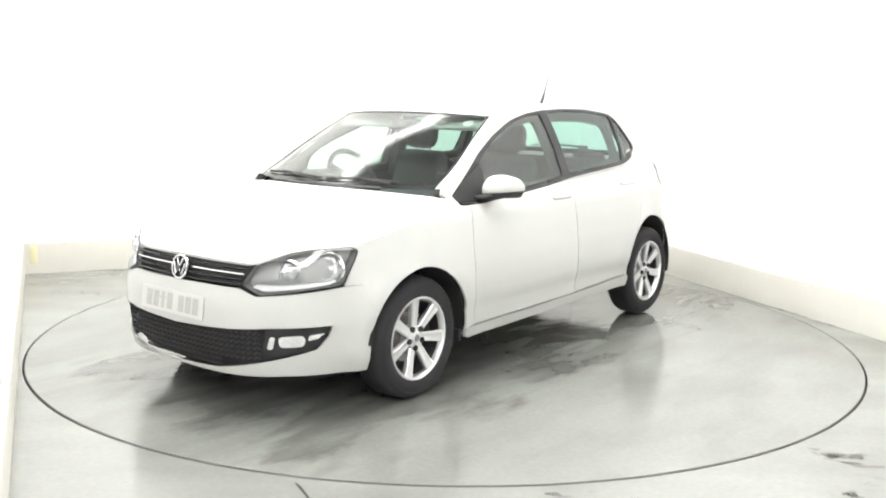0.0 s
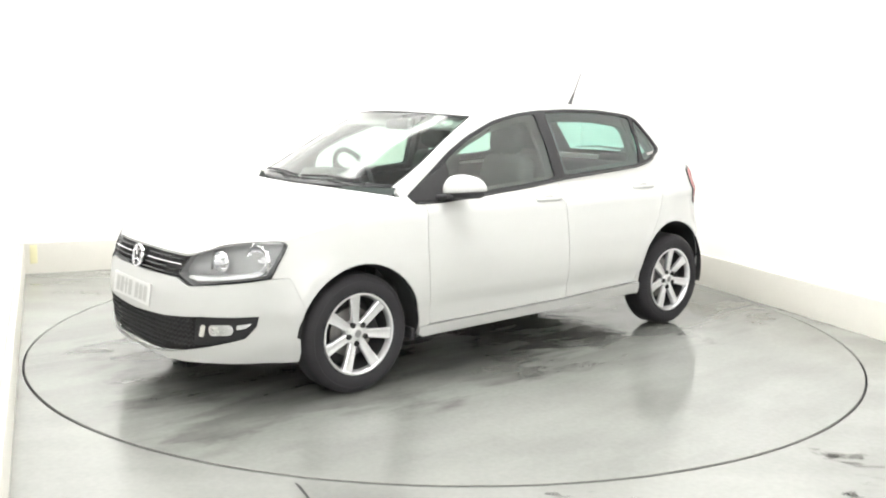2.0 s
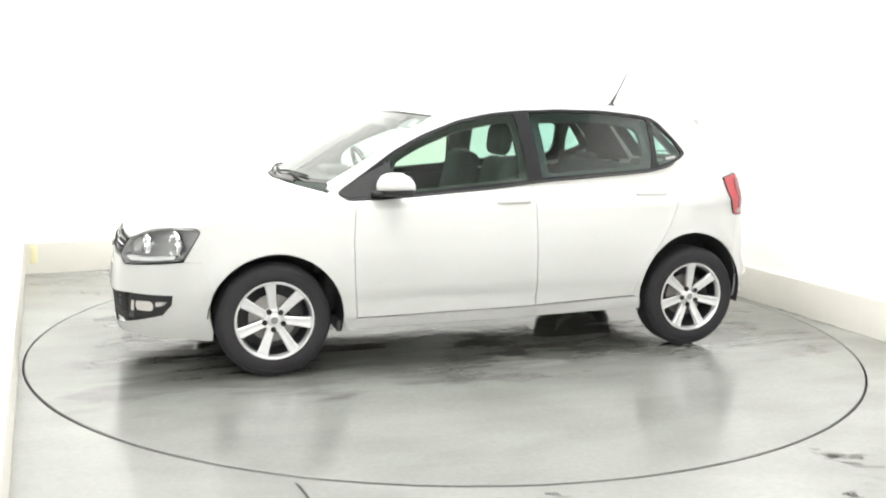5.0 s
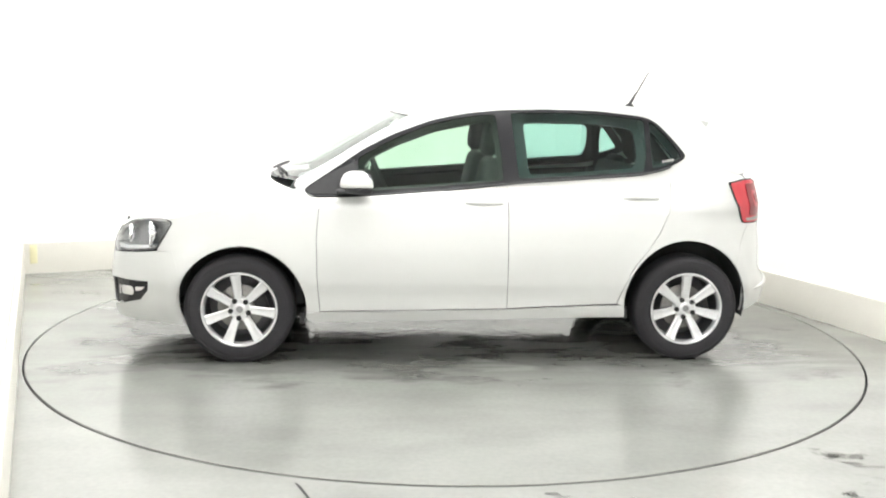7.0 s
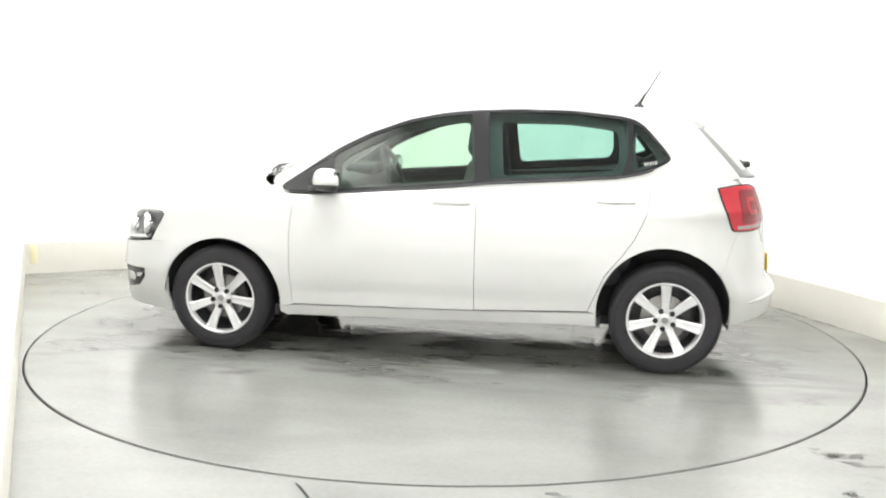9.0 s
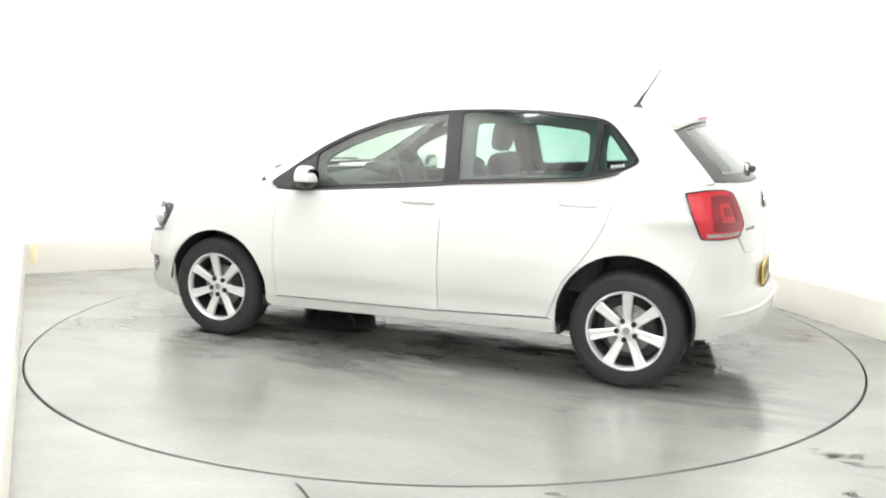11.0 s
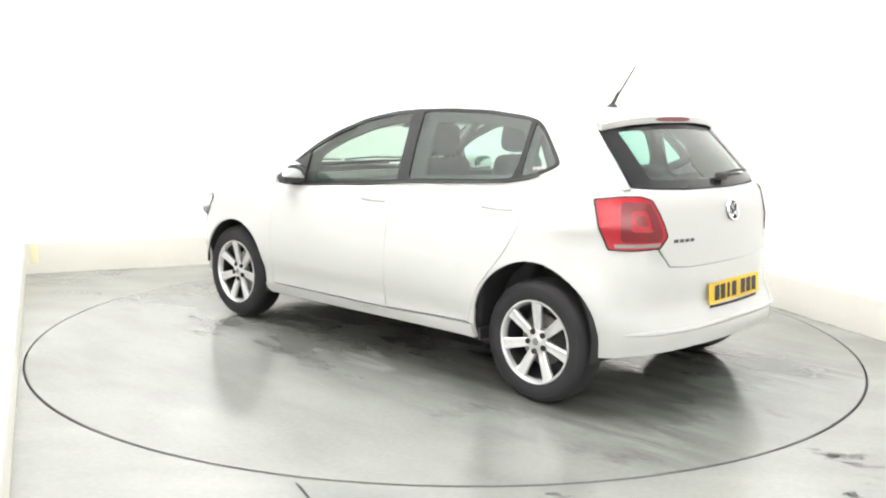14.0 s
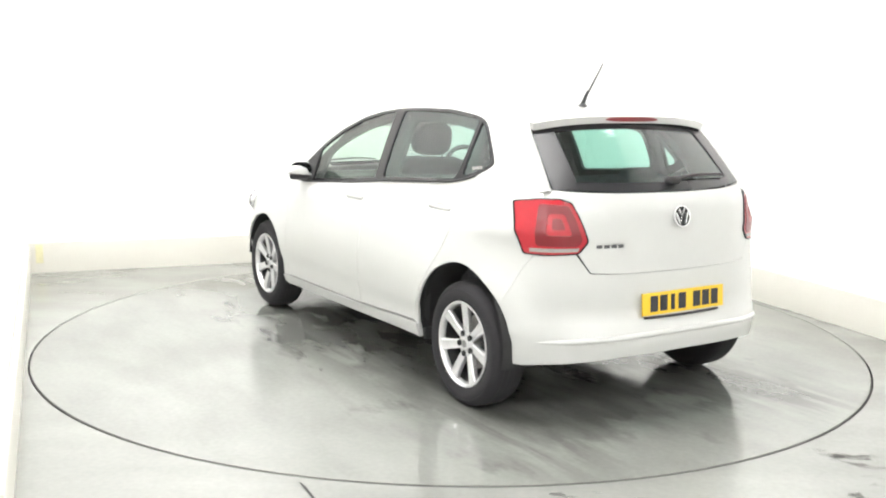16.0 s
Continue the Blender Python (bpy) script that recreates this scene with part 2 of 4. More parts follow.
def wall_run(name, a, b, mat, z0, z1, thick, proud=0.0):
    """A wall from a to b; the room lies on its right-hand side."""
    va, vb = Vector(a), Vector(b)
    d = (vb - va).normalized()
    nrm = Vector((-d.y, d.x))
    q = [va - nrm * proud, vb - nrm * proud, vb + nrm * thick, va + nrm * thick]
    bm = bmesh.new()
    lo, hi = [bm.verts.new((p.x, p.y, z0)) for p in q], [bm.verts.new((p.x, p.y, z1)) for p in q]
    bm.faces.new(lo[::-1]), bm.faces.new(hi)
    for i in range(4):
        bm.faces.new((lo[i], lo[(i + 1) % 4], hi[(i + 1) % 4], hi[i]))
    bmesh.ops.recalc_face_normals(bm, faces=bm.faces[:])
    return bm


def studio():
    bm = bmesh.new()
    n, ring, ledge, far = 160, [], [], []
    for i in range(n):
        a = 2 * math.pi * i / n
        ring.append(bm.verts.new((2.452 * math.cos(a), 2.452 * math.sin(a), 0)))
        ledge.append(bm.verts.new((2.4455 * math.cos(a), 2.4455 * math.sin(a), -.0025)))
        k = 9.5 / max(abs(math.cos(a)), abs(math.sin(a)))
        far.append(bm.verts.new((k * math.cos(a), k * math.sin(a), 0)))
    for i in range(n):
        bm.faces.new((ring[i], far[i], far[(i + 1) % n], ring[(i + 1) % n]))
        bm.faces.new((ledge[i], ring[i], ring[(i + 1) % n], ledge[(i + 1) % n]))
    inner = set(ledge)
    deep = bmesh.ops.extrude_edge_only(bm, edges=[e for e in bm.edges if e.verts[0] in inner and e.verts[1] in inner])
    for v in deep["geom"]:
        if isinstance(v, bmesh.types.BMVert):
            v.co.z = -.12
    floor = tagged(part("floor", bm, FLOOR, None, smooth=False), "polished grey-green concrete studio floor with scuffs", "floor", kind="structure")
    bm = bmesh.new()
    bmesh.ops.create_circle(bm, cap_ends=True, segments=96, radius=2.6)
    pit = part("pit_floor", bm, GROOVE, None, smooth=False)
    pit.location.z = -.125
    tagged(pit, "dark gap below the turntable edge", "floor gap", kind="structure")
    names = ["wall_back", "wall_side", "wall_side_return", "wall_behind", "wall_far", "wall_entry", "wall_edge"]
    for name, a, b in zip(names, ROOM, ROOM[1:] + ROOM[:1]):
        w = part(name, wall_run(name, a, b, WALL, -.05, HEIGHT + .1, .15), WALL, None, smooth=False)
        tagged(w, "plain white painted studio wall", "wall", kind="structure")
        if name in ("wall_back", "wall_side", "wall_edge"):
            bm = wall_run("kerb", a, b, UPSTAND, 0, .243, -.002, .035)
            bmesh.ops.bevel(bm, geom=[e for e in bm.edges if min(v.co.z for v in e.verts) > .2], offset=.006, segments=2, profile=.5, affect="EDGES")
            tagged(part("baseboard_kerb", bm, UPSTAND, None), "low cream kerb along the foot of the white wall", "kerb", kind="structure")
    bm = bmesh.new()
    bmesh.ops.create_cube(bm, size=1)
    bm.transform(Matrix.Translation((0, -2, HEIGHT + .15)) @ Matrix.Diagonal((13, 16, .3, 1)))
    tagged(part("ceiling", bm, CEILING, None, smooth=False), "plain grey studio ceiling", "ceiling", kind="structure")
    # cracks that run out from the turntable
    for pts in ([(-.553, -2.44), (-.535, -2.47), (-.49, -2.56), (-.43, -2.72), (-.36, -2.9)],):
        bm = bmesh.new()
        w = [.004, .007, .006, .006, .005]
        vs = [(bm.verts.new((x - k, y, .002)), bm.verts.new((x + k, y, .002))) for (x, y), k in zip(pts, w)]
        for p, q in zip(vs, vs[1:]):
            bm.faces.new((p[0], q[0], q[1], p[1]))
        tagged(part("floor_crack", bm, GROOVE, floor, smooth=False), "thin dark crack in the concrete")
    d = (Vector(CORNER_B) - Vector(CORNER_A)).normalized()
    for k, (o, w, h) in enumerate(((.0, .035, .2), (.075, .055, .15))):
        bm = rbox(w, .006, h, .002)
        ob = part("ochre_mark", bm, OCHRE, None)
        p = Vector(CORNER_A) + d * (o + w / 2) + Vector((d.y, -d.x)) * .037
        ob.matrix_basis = Matrix.Translation((p.x, p.y, .243 - h / 2 - .012)) @ Matrix.Rotation(math.atan2(d.y, d.x), 4, "Z")
        tagged(ob, "faded ochre paint mark on the cream kerb", "paint mark")
    return floor


def ceiling_panel(m, sx, sy):
    """A flat luminaire hung under the ceiling: frame and diffuser."""
    top = new("ceiling_and_fill_light")
    top.matrix_basis = m
    tagged(top, "flat white ceiling light or added fill panel with a glowing diffuser", "ceiling light", "ceiling lights")
    for dx, dy, ax, ay in ((sx / 2, 0, .04, sy + .04), (-sx / 2, 0, .04, sy + .04), (0, sy / 2, sx - .04, .04), (0, -sy / 2, sx - .04, .04)):
        ob = part("frame", rbox(ax, ay, .09, .006), FRAME_WHITE, top)
        ob.location = (dx, dy, -.05)
    bm = rbox(sx - .05, sy - .05, .02, 0)
    ob = part("diffuser", bm, DIFFUSER, top, "glowing white diffuser", False)
    ob.location.z = -.05
    return top


def scuff(name, pts, parent, seed, z=.0015):
    """A thin film of dirt with a ragged edge."""
    rnd = random.Random(seed)
    bm = bmesh.new()
    rows = []
    for i, (x, y, w) in enumerate(pts):
        a = pts[max(i - 1, 0)]
        b = pts[min(i + 1, len(pts) - 1)]
        d = Vector((b[0] - a[0], b[1] - a[1])).normalized()
        nx, ny = -d.y, d.x
        l, r = w * rnd.uniform(.4, 1.3), w * rnd.uniform(.4, 1.3)
        rows.append((bm.verts.new((x + nx * l, y + ny * l, z)), bm.verts.new((x - nx * r, y - ny * r, z))))
    for p, q in zip(rows, rows[1:]):
        bm.faces.new((p[0], q[0], q[1], p[1]))
    bmesh.ops.recalc_face_normals(bm, faces=bm.faces[:])
    for f in bm.faces:
        if f.normal.z < 0:
            f.normal_flip()
    return part(name, bm, STAIN, parent, "dark scuff in the floor sealer", smooth=False)


def line_scuffs(parent, x0, y0, x1, y1, count, spread, seed, width=.006):
    rnd = random.Random(seed)
    for k in range(count):
        ox, oy = rnd.gauss(0, spread), rnd.gauss(0, spread)
        a, b = sorted((rnd.random(), rnd.random()))
        b = min(1, max(b, a + .15))
        pts = []
        for i in range(9):
            t = a + (b - a) * i / 8
            pts.append((x0 + (x1 - x0) * t + ox + rnd.gauss(0, .006), y0 + (y1 - y0) * t + oy + rnd.gauss(0, .006), width * rnd.uniform(.2, 1.2) * (1 - abs(i - 4) / 4.6)))
        scuff("scuff", pts, parent, seed * 100 + k, .0015 + .0004 * k)


def build_turntable():
    top = new("turntable")
    tagged(top, "large round grey concrete turntable, polished and stained", "turntable")
    prof = [(0.0001, 0), (.6, 0), (1.2, 0), (1.8, 0), (2.2, 0), (2.431, 0), (2.433, -.002), (2.433, -.11)]
    bm = lathe(prof, 192, pose(0, 0, 0, 90))
    for f in bm.faces:
        if f.normal.z < -.5:
            f.normal_flip()
    part("deck", bm, DISC, top)
    rim = lathe([(2.4335, -.006), (2.438, -.006), (2.438, -.1), (2.4335, -.1)], 192, pose(0, 0, 0, 90), True)
    part("rim", rim, DARK, top, "dark steel rim round the deck")
    return top


# ---- the car: its surfaces ----
PLAN = [(2.035, 0), (2.03, .2), (2.005, .38), (1.96, .5), (1.875, .615), (1.745, .71), (1.57, .77), (1.4, .805), (1.235, .825), (.8, .835), (.3, .84), (-.3, .84), (-.8, .838), (-1.1, .832),
        (-1.35, .812), (-1.5, .775), (-1.68, .69), (-1.79, .58), (-1.87, .41), (-1.905, .2), (-1.915, 0)]
D_FRONT = ((.12, .09), (.16, .04), (.2, .022), (.25, .012), (.32, .006), (.42, 0), (.52, .012), (.6, .03), (.66, .05), (.72, .09), (.78, .16), (.84, .26))
D_SIDE = ((.15, .1), (.2, .06), (.26, .035), (.3, .02), (.385, .016), (.425, .003), (.5, 0), (.62, .003), (.74, .018), (.84, .036), (.872, .041), (.89, .056), (.93, .085), (1.0, .125), (1.08, .17))
D_REAR = ((.15, .16), (.22, .085), (.28, .045), (.36, .026), (.42, .03), (.46, .06), (.5, .082), (.62, .088), (.75, .102), (.85, .116), (.93, .13), (1.0, .15), (1.045, .172), (1.09, .21))
REAR_SHOULDER = ((.8, 0), (.9, .026), (1.0, .052), (1.05, .03), (1.085, .005))


def catmull(points, n=24):
    p = [2 * np.array(points[0], float) - points[1], *[np.array(q, float) for q in points], 2 * np.array(points[-1], float) - points[-2]]
    out = []
    for a, b, c, d in zip(p, p[1:], p[2:], p[3:]):
        for k in range(n):
            t = k / n
            out.append(.5 * (2 * b + (c - a) * t + (2 * a - 5 * b + 4 * c - d) * t * t + (3 * b - a - 3 * c + d) * t ** 3))
    return np.array(out + [p[-2]])


OUTLINE = catmull(PLAN)
ARC = np.concatenate([[0], np.cumsum(np.linalg.norm(np.diff(OUTLINE, axis=0), axis=1))])
LENGTH = float(ARC[-1])


def table(rows, v):
    return float(np.interp(v, [r[0] for r in rows], [r[1] for r in rows]))


def flare(x, z):
    """The lips of the wheel arches stand proud of the flank."""
    total = 0.0
    for cx, cz, r, ahead, behind in ((1.222, .3, .36, .03, .006), (-1.218, .338, .36, .006, .03)):
        k = max(-1, min(1, (x - cx) / .3))
        size = ahead * max(0, k) + behind * max(0, -k) + .004
        total += size * math.exp(-((math.hypot(x - cx, min(z, .7) - cz) - r) / .075) ** 2)
    return total


def skirt(s, z, out=0.0):
    """A place on the lower body: s metres round the plan from the middle of the nose, z up, out metres proud."""
    flip = 1
    if s < 0:
        s, flip = -s, -1
    if s > LENGTH:
        s, flip = 2 * LENGTH - s, -1
    at = [float(np.interp(s, ARC, OUTLINE[:, k])) for k in (0, 1)]
    a, b = max(s - .03, -.03), min(s + .03, LENGTH + .03)
    pa = [float(np.interp(abs(a), ARC, OUTLINE[:, k])) for k in (0, 1)]
    pb = [float(np.interp(min(b, 2 * LENGTH - b), ARC, OUTLINE[:, k])) for k in (0, 1)]
    pa[1] *= -1 if a < 0 else 1
    pb[1] *= -1 if b > LENGTH else 1
    tx, ty = pb[0] - pa[0], pb[1] - pa[1]
    k = math.hypot(tx, ty)
    nx, ny = ty / k, -tx / k
    d = (max(0, nx) ** 2 * table(D_FRONT, z) + ny * ny * table(D_SIDE, z) + max(0, -nx) ** 2 * table(D_REAR, z)) - out - flare(at[0], z)
    k = max(0, min(1, (-1.15 - at[0]) / .3))
    d -= table(REAR_SHOULDER, z) * k * k * (3 - 2 * k) * (1 - .75 * nx * nx)
    return (at[0] - nx * d, flip * (at[1] - ny * d), z)


def s_of(x):
    """The way round the plan at which the flank stands at x."""
    return float(np.interp(-x, -OUTLINE[:, 0], ARC))


def flank(x, z, out=0.0):
    return skirt(s_of(x), z, out)


def house(x, z, out=0.0):
    """The leaning side of the cabin above the waistline."""
    y = .745 - .42 * (z - .93) + .012 * math.sin(math.pi * max(0, min(1, (z - .93) / .45)))
    y -= .022 * (max(0, x - .3) / .6) ** 2 + .03 * (max(0, -.9 - x) / .4) ** 2
    return (x, y + .92 * out, z + .39 * out)


def bridge(edge, middle, power=2.2):
    """A crowned surface between a curve down the side and one down the middle line: u 0..1 along, v -1..1 across."""
    e, c = catmull(edge, 12), catmull(middle, 12)

    def point(u, v):
        pe = [float(np.interp(max(0, min(1, u)), np.linspace(0, 1, len(e)), e[:, k])) for k in range(3)]
        pc = [float(np.interp(max(0, min(1, u)), np.linspace(0, 1, len(c)), c[:, k])) for k in range(3)]
        k = abs(v) ** power
        return Vector((pc[0] + (pe[0] - pc[0]) * k, pe[1] * v, pc[2] + (pe[2] - pc[2]) * k))

    def at(u, v, out=0.0):
        p = point(u, v)
        if not out:
            return p
        a, b = point(min(1, u + .02), v) - point(max(0, u - .02), v), point(u, min(1, v + .02)) - point(u, max(-1, v - .02))
        n = a.cross(b).normalized()
        if n.z < 0:
            n = -n
        return p + n * out
    return at


def grid(at, u0, u1, v0, v1, nu, nv, out=0.0, thick=.012):
    """A regular sheet on a surface, with a turned-in rim."""
    bm = bmesh.new()
    vs = [[bm.verts.new(at(u0 + (u1 - u0) * i / nu, v0 + (v1 - v0) * j / nv, out)) for j in range(nv + 1)] for i in range(nu + 1)]
    lo = {}
    for i in range(nu):
        for j in range(nv):
            bm.faces.new((vs[i][j], vs[i + 1][j], vs[i + 1][j + 1], vs[i][j + 1]))
    bm.normal_update()
    if sum(f.normal.z for f in bm.faces) < 0:
        for f in bm.faces:
            f.normal_flip()
    if thick:
        for e in [e for e in bm.edges if len(e.link_faces) == 1]:
            a, b = e.verts
            if e.link_loops[0].vert is b:
                a, b = b, a
            for w in (a, b):
                if w not in lo:
                    lo[w] = None
        ids = {vs[i][j]: (u0 + (u1 - u0) * i / nu, v0 + (v1 - v0) * j / nv) for i in range(nu + 1) for j in range(nv + 1)}
        edges = [e for e in bm.edges if len(e.link_faces) == 1]
        for w in lo:
            lo[w] = bm.verts.new(at(*ids[w], out - thick))
        for e in edges:
            a, b = e.verts
            if e.link_loops[0].vert is b:
                a, b = b, a
            bm.faces.new((b, a, lo[a], lo[b]))
    return bm


# curves that the panels share
SCREEN_EDGE = [(.935, .65, .986), (.74, .63, 1.095), (.52, .582, 1.228), (.305, .533, 1.345)]
SCREEN_MID = [(1.12, 0, .982), (.9, 0, 1.11), (.66, 0, 1.245), (.405, 0, 1.362)]
ROOF_EDGE = [(.305, .533, 1.345), (0, .537, 1.38), (-.4, .535, 1.4), (-.8, .533, 1.398), (-1.1, .531, 1.376), (-1.35, .53, 1.338)]
ROOF_MID = [(.405, 0, 1.362), (0, 0, 1.406), (-.5, 0, 1.427), (-1.0, 0, 1.415), (-1.27, 0, 1.394), (-1.385, 0, 1.381)]
BACK_EDGE = [(-1.366, .545, 1.31), (-1.45, .562, 1.222), (-1.53, .578, 1.135), (-1.603, .59, 1.052)]
BACK_MID = [(-1.43, 0, 1.34), (-1.545, 0, 1.238), (-1.655, 0, 1.133), (-1.742, 0, 1.04)]
BONNET_EDGE = [(*flank(1.63, .775)[:2], .775), (*flank(1.4, .83)[:2], .83), (*flank(1.15, .888)[:2], .888), (*flank(.95, .945)[:2], .945)]
BONNET_MID = [(1.952, 0, .705), (1.84, 0, .775), (1.6, 0, .852), (1.35, 0, .918), (1.12, 0, .975)]
SCREEN, ROOF = bridge(SCREEN_EDGE, SCREEN_MID, 2.2), bridge(ROOF_EDGE, ROOF_MID, 2.6)
BACKLIGHT, BONNET_CROWN = bridge(BACK_EDGE, BACK_MID, 2.3), bridge(BONNET_EDGE, BONNET_MID, 2.8)
BONNET_LIP = ((0, .705), (.43, .703), (.52, .722), (.656, .76), (.8, .778), (.94, .7755))


def BONNET(u, v, out=0.0):
    """The crowned bonnet, its leading edge drawn to the line above grille and lamps."""
    s = s_of(1.63) * abs(v)
    front = Vector(skirt(s, table(BONNET_LIP, s)))
    front.y *= -1 if v < 0 else 1
    p = BONNET_CROWN(u, v) + (front - BONNET_CROWN(0, v)) * (1 - u) ** 3
    return p + Vector((0, 0, out))

WINDOWS = [(.894, .944), (.87, .918), (.82, .91), (.666, .911), (.481, .921), (.06, .955), (-.29, .992), (-.69, 1.02), (-.961, 1.04), (-1.099, 1.067), (-1.196, 1.108), (-1.236, 1.135), (-1.228, 1.16),
           (-1.167, 1.232), (-1.092, 1.313), (-1.04, 1.345), (-.96, 1.362), (-.713, 1.385), (-.441, 1.388), (-.188, 1.379), (-.01, 1.362), (.193, 1.321), (.409, 1.242), (.573, 1.159), (.758, 1.034)]
# glass openings in the black surround, and the smaller openings of the dark trim behind it
FRONT_LIGHT = [(.6, .935), (.3, .957), (.06, .976), (-.195, .999), (-.185, 1.15), (-.16, 1.36), (-.01, 1.345), (.19, 1.303), (.39, 1.226), (.55, 1.143), (.603, 1.11)]
REAR_LIGHT = [(-.28, 1.01), (-.69, 1.035), (-.985, 1.055), (-1.006, 1.15), (-1.006, 1.338), (-.95, 1.347), (-.71, 1.369), (-.44, 1.373), (-.245, 1.367)]
QUARTER_LIGHT = [(-1.032, 1.072), (-1.095, 1.084), (-1.185, 1.12), (-1.216, 1.141), (-1.155, 1.22), (-1.085, 1.297), (-1.032, 1.333)]
FRONT_TRIM = [(.56, .965), (.3, .985), (.06, 1.003), (-.175, 1.022), (-.165, 1.15), (-.143, 1.335), (-.01, 1.318), (.19, 1.275), (.39, 1.2), (.52, 1.135), (.57, 1.09)]
REAR_TRIM = [(-.345, 1.045), (-.69, 1.07), (-.94, 1.088), (-.965, 1.15), (-.955, 1.285), (-.91, 1.308), (-.7, 1.332), (-.44, 1.335), (-.32, 1.332)]
QUARTER_TRIM = [(-1.05, 1.1), (-1.15, 1.135), (-1.175, 1.15), (-1.13, 1.205), (-1.08, 1.265), (-1.05, 1.295)]
WINDOWS = rounded(WINDOWS, .045, 3)
FRONT_LIGHT, REAR_LIGHT, QUARTER_LIGHT = (rounded(p, .022, 4) for p in (FRONT_LIGHT, REAR_LIGHT, QUARTER_LIGHT))
FRONT_TRIM, REAR_TRIM, QUARTER_TRIM = (rounded(p, .03, 4) for p in (FRONT_TRIM, REAR_TRIM, QUARTER_TRIM))
FRONT_ARCH, REAR_ARCH = (1.222, .3, .347), (-1.218, .338, .348)


def arch(which, a0, a1, n=18, grow=0.0):
    x, z, r = which
    return [(x + (r + grow) * math.cos(radians(a0 + (a1 - a0) * i / n)), z + (r + grow) * math.sin(radians(a0 + (a1 - a0) * i / n))) for i in range(n + 1)]


def both(name, outline, at, mat, car, label="", **kw):
    """The same panel on either flank."""
    return [part(name, patch(outline, at, mirror=m, **kw), mat, car, label) for m in (False, True)]


def mirror_poly(half, centre):
    """A closed outline from its half on the low side of the centre line."""
    return half + [(2 * centre - s, z) for s, z in half[::-1]]


def body_panels(car):
    part("bonnet", grid(BONNET, 0, 1, -1, 1, 24, 32), PAINT, car)
    part("roof", grid(ROOF, 0, 1, -1, 1, 30, 24), PAINT, car)
    part("headlining", grid(ROOF, .02, .98, -.97, .97, 16, 12, -.03, 0), LINING, car, "pale grey headlining")
    for m in (-1, 1):
        bm = bmesh.new()
        rows = []
        for i in range(41):
            u = i / 40
            inner = SCREEN(u * 2, 1) if u <= .5 else ROOF(u * 2 - 1, 1)
            outer = Vector(house(inner.x, inner.z))
            mid = (inner + outer) / 2 + Vector((.004, .002, .006))
            rows.append([bm.verts.new((w.x, m * w.y, w.z)) for w in (inner, mid, outer)])
        for a, b in zip(rows, rows[1:]):
            for k in (0, 1):
                bm.faces.new((a[k], a[k + 1], b[k + 1], b[k]))
        bmesh.ops.recalc_face_normals(bm, faces=bm.faces[:])
        part("roof_rail", bm, PAINT, car)
    # wings
    top = [(1.62, .775), (1.4, .83), (1.15, .888), (.95, .945), (.905, .953), (.862, .905), (.806, .9)]
    wing = top + [(.824, .7), (.82, .48), (.806, .29), (.88, .25)] + arch(FRONT_ARCH, 189, 27) + [(1.591, .6072), (1.675, .6072), (1.613, .722), (1.6, .757)]
    both("front_wing", wing, flank, PAINT, car, step=.035)
    # doors
    door = [(.803, .902), (.666, .906), (.481, .916), (.06, .95), (-.2115, .979), (-.2135, .307), (.803, .293), (.817, .48), (.821, .7)]
    for ob in both("front_door", door, flank, PAINT, car, step=.03):
        handle(ob, -.08, .885, ob.data.vertices[0].co.y < 0)
    door = [(-.2155, .98), (-.69, 1.015), (-.961, 1.035), (-1.08, 1.057), (-1.146, 1.06), (-1.135, .95), (-1.11, .84), (-1.05, .72), (-.985, .628), (-.905, .53), (-.86, .42), (-.824, .333), (-.2175, .309)]
    for ob in both("rear_door", door, flank, PAINT, car, step=.03):
        handle(ob, -.955, .915, ob.data.vertices[0].co.y < 0)
    both("sill", [(.876, .285), (-.2, .301), (-.862, .326), (-.874, .256), (.84, .226), (.872, .245)], flank, PAINT, car, out=.013, thick=.035, step=.03)
    # quarter panels
    quarter = [(-1.149, 1.06), (-1.2, 1.075), (-1.55, 1.06), (-1.63, 1.035), (-1.67, .9), (-1.62, .765), (-1.575, .7)] + arch(REAR_ARCH, 145, -13, 18) + \
        [(-.862, .322), (-.827, .333), (-.863, .42), (-.908, .528), (-.988, .626), (-1.053, .718), (-1.113, .839), (-1.138, .95)]
    both("quarter_panel", quarter, flank, PAINT, car, step=.035)
    # the frame of the cabin: pillars and roof rail round the window opening
    frame_line = [(.945, .965)] + [(p[0], p[2]) for p in catmull(SCREEN_EDGE, 4)] + [(p[0], p[2]) for p in catmull(ROOF_EDGE, 4)[1:]] + \
        [(-1.366, 1.315), (-1.45, 1.222), (-1.53, 1.135), (-1.603, 1.048), (-1.5, 1.026), (-1.35, 1.02), (-1.2, 1.0), (-.96, .98), (-.29, .94), (.06, .9), (.6, .87), (.86, .87)]
    both("pillar_frame", frame_line, house, PAINT, car, holes=[WINDOWS], step=.03, thick=.02)


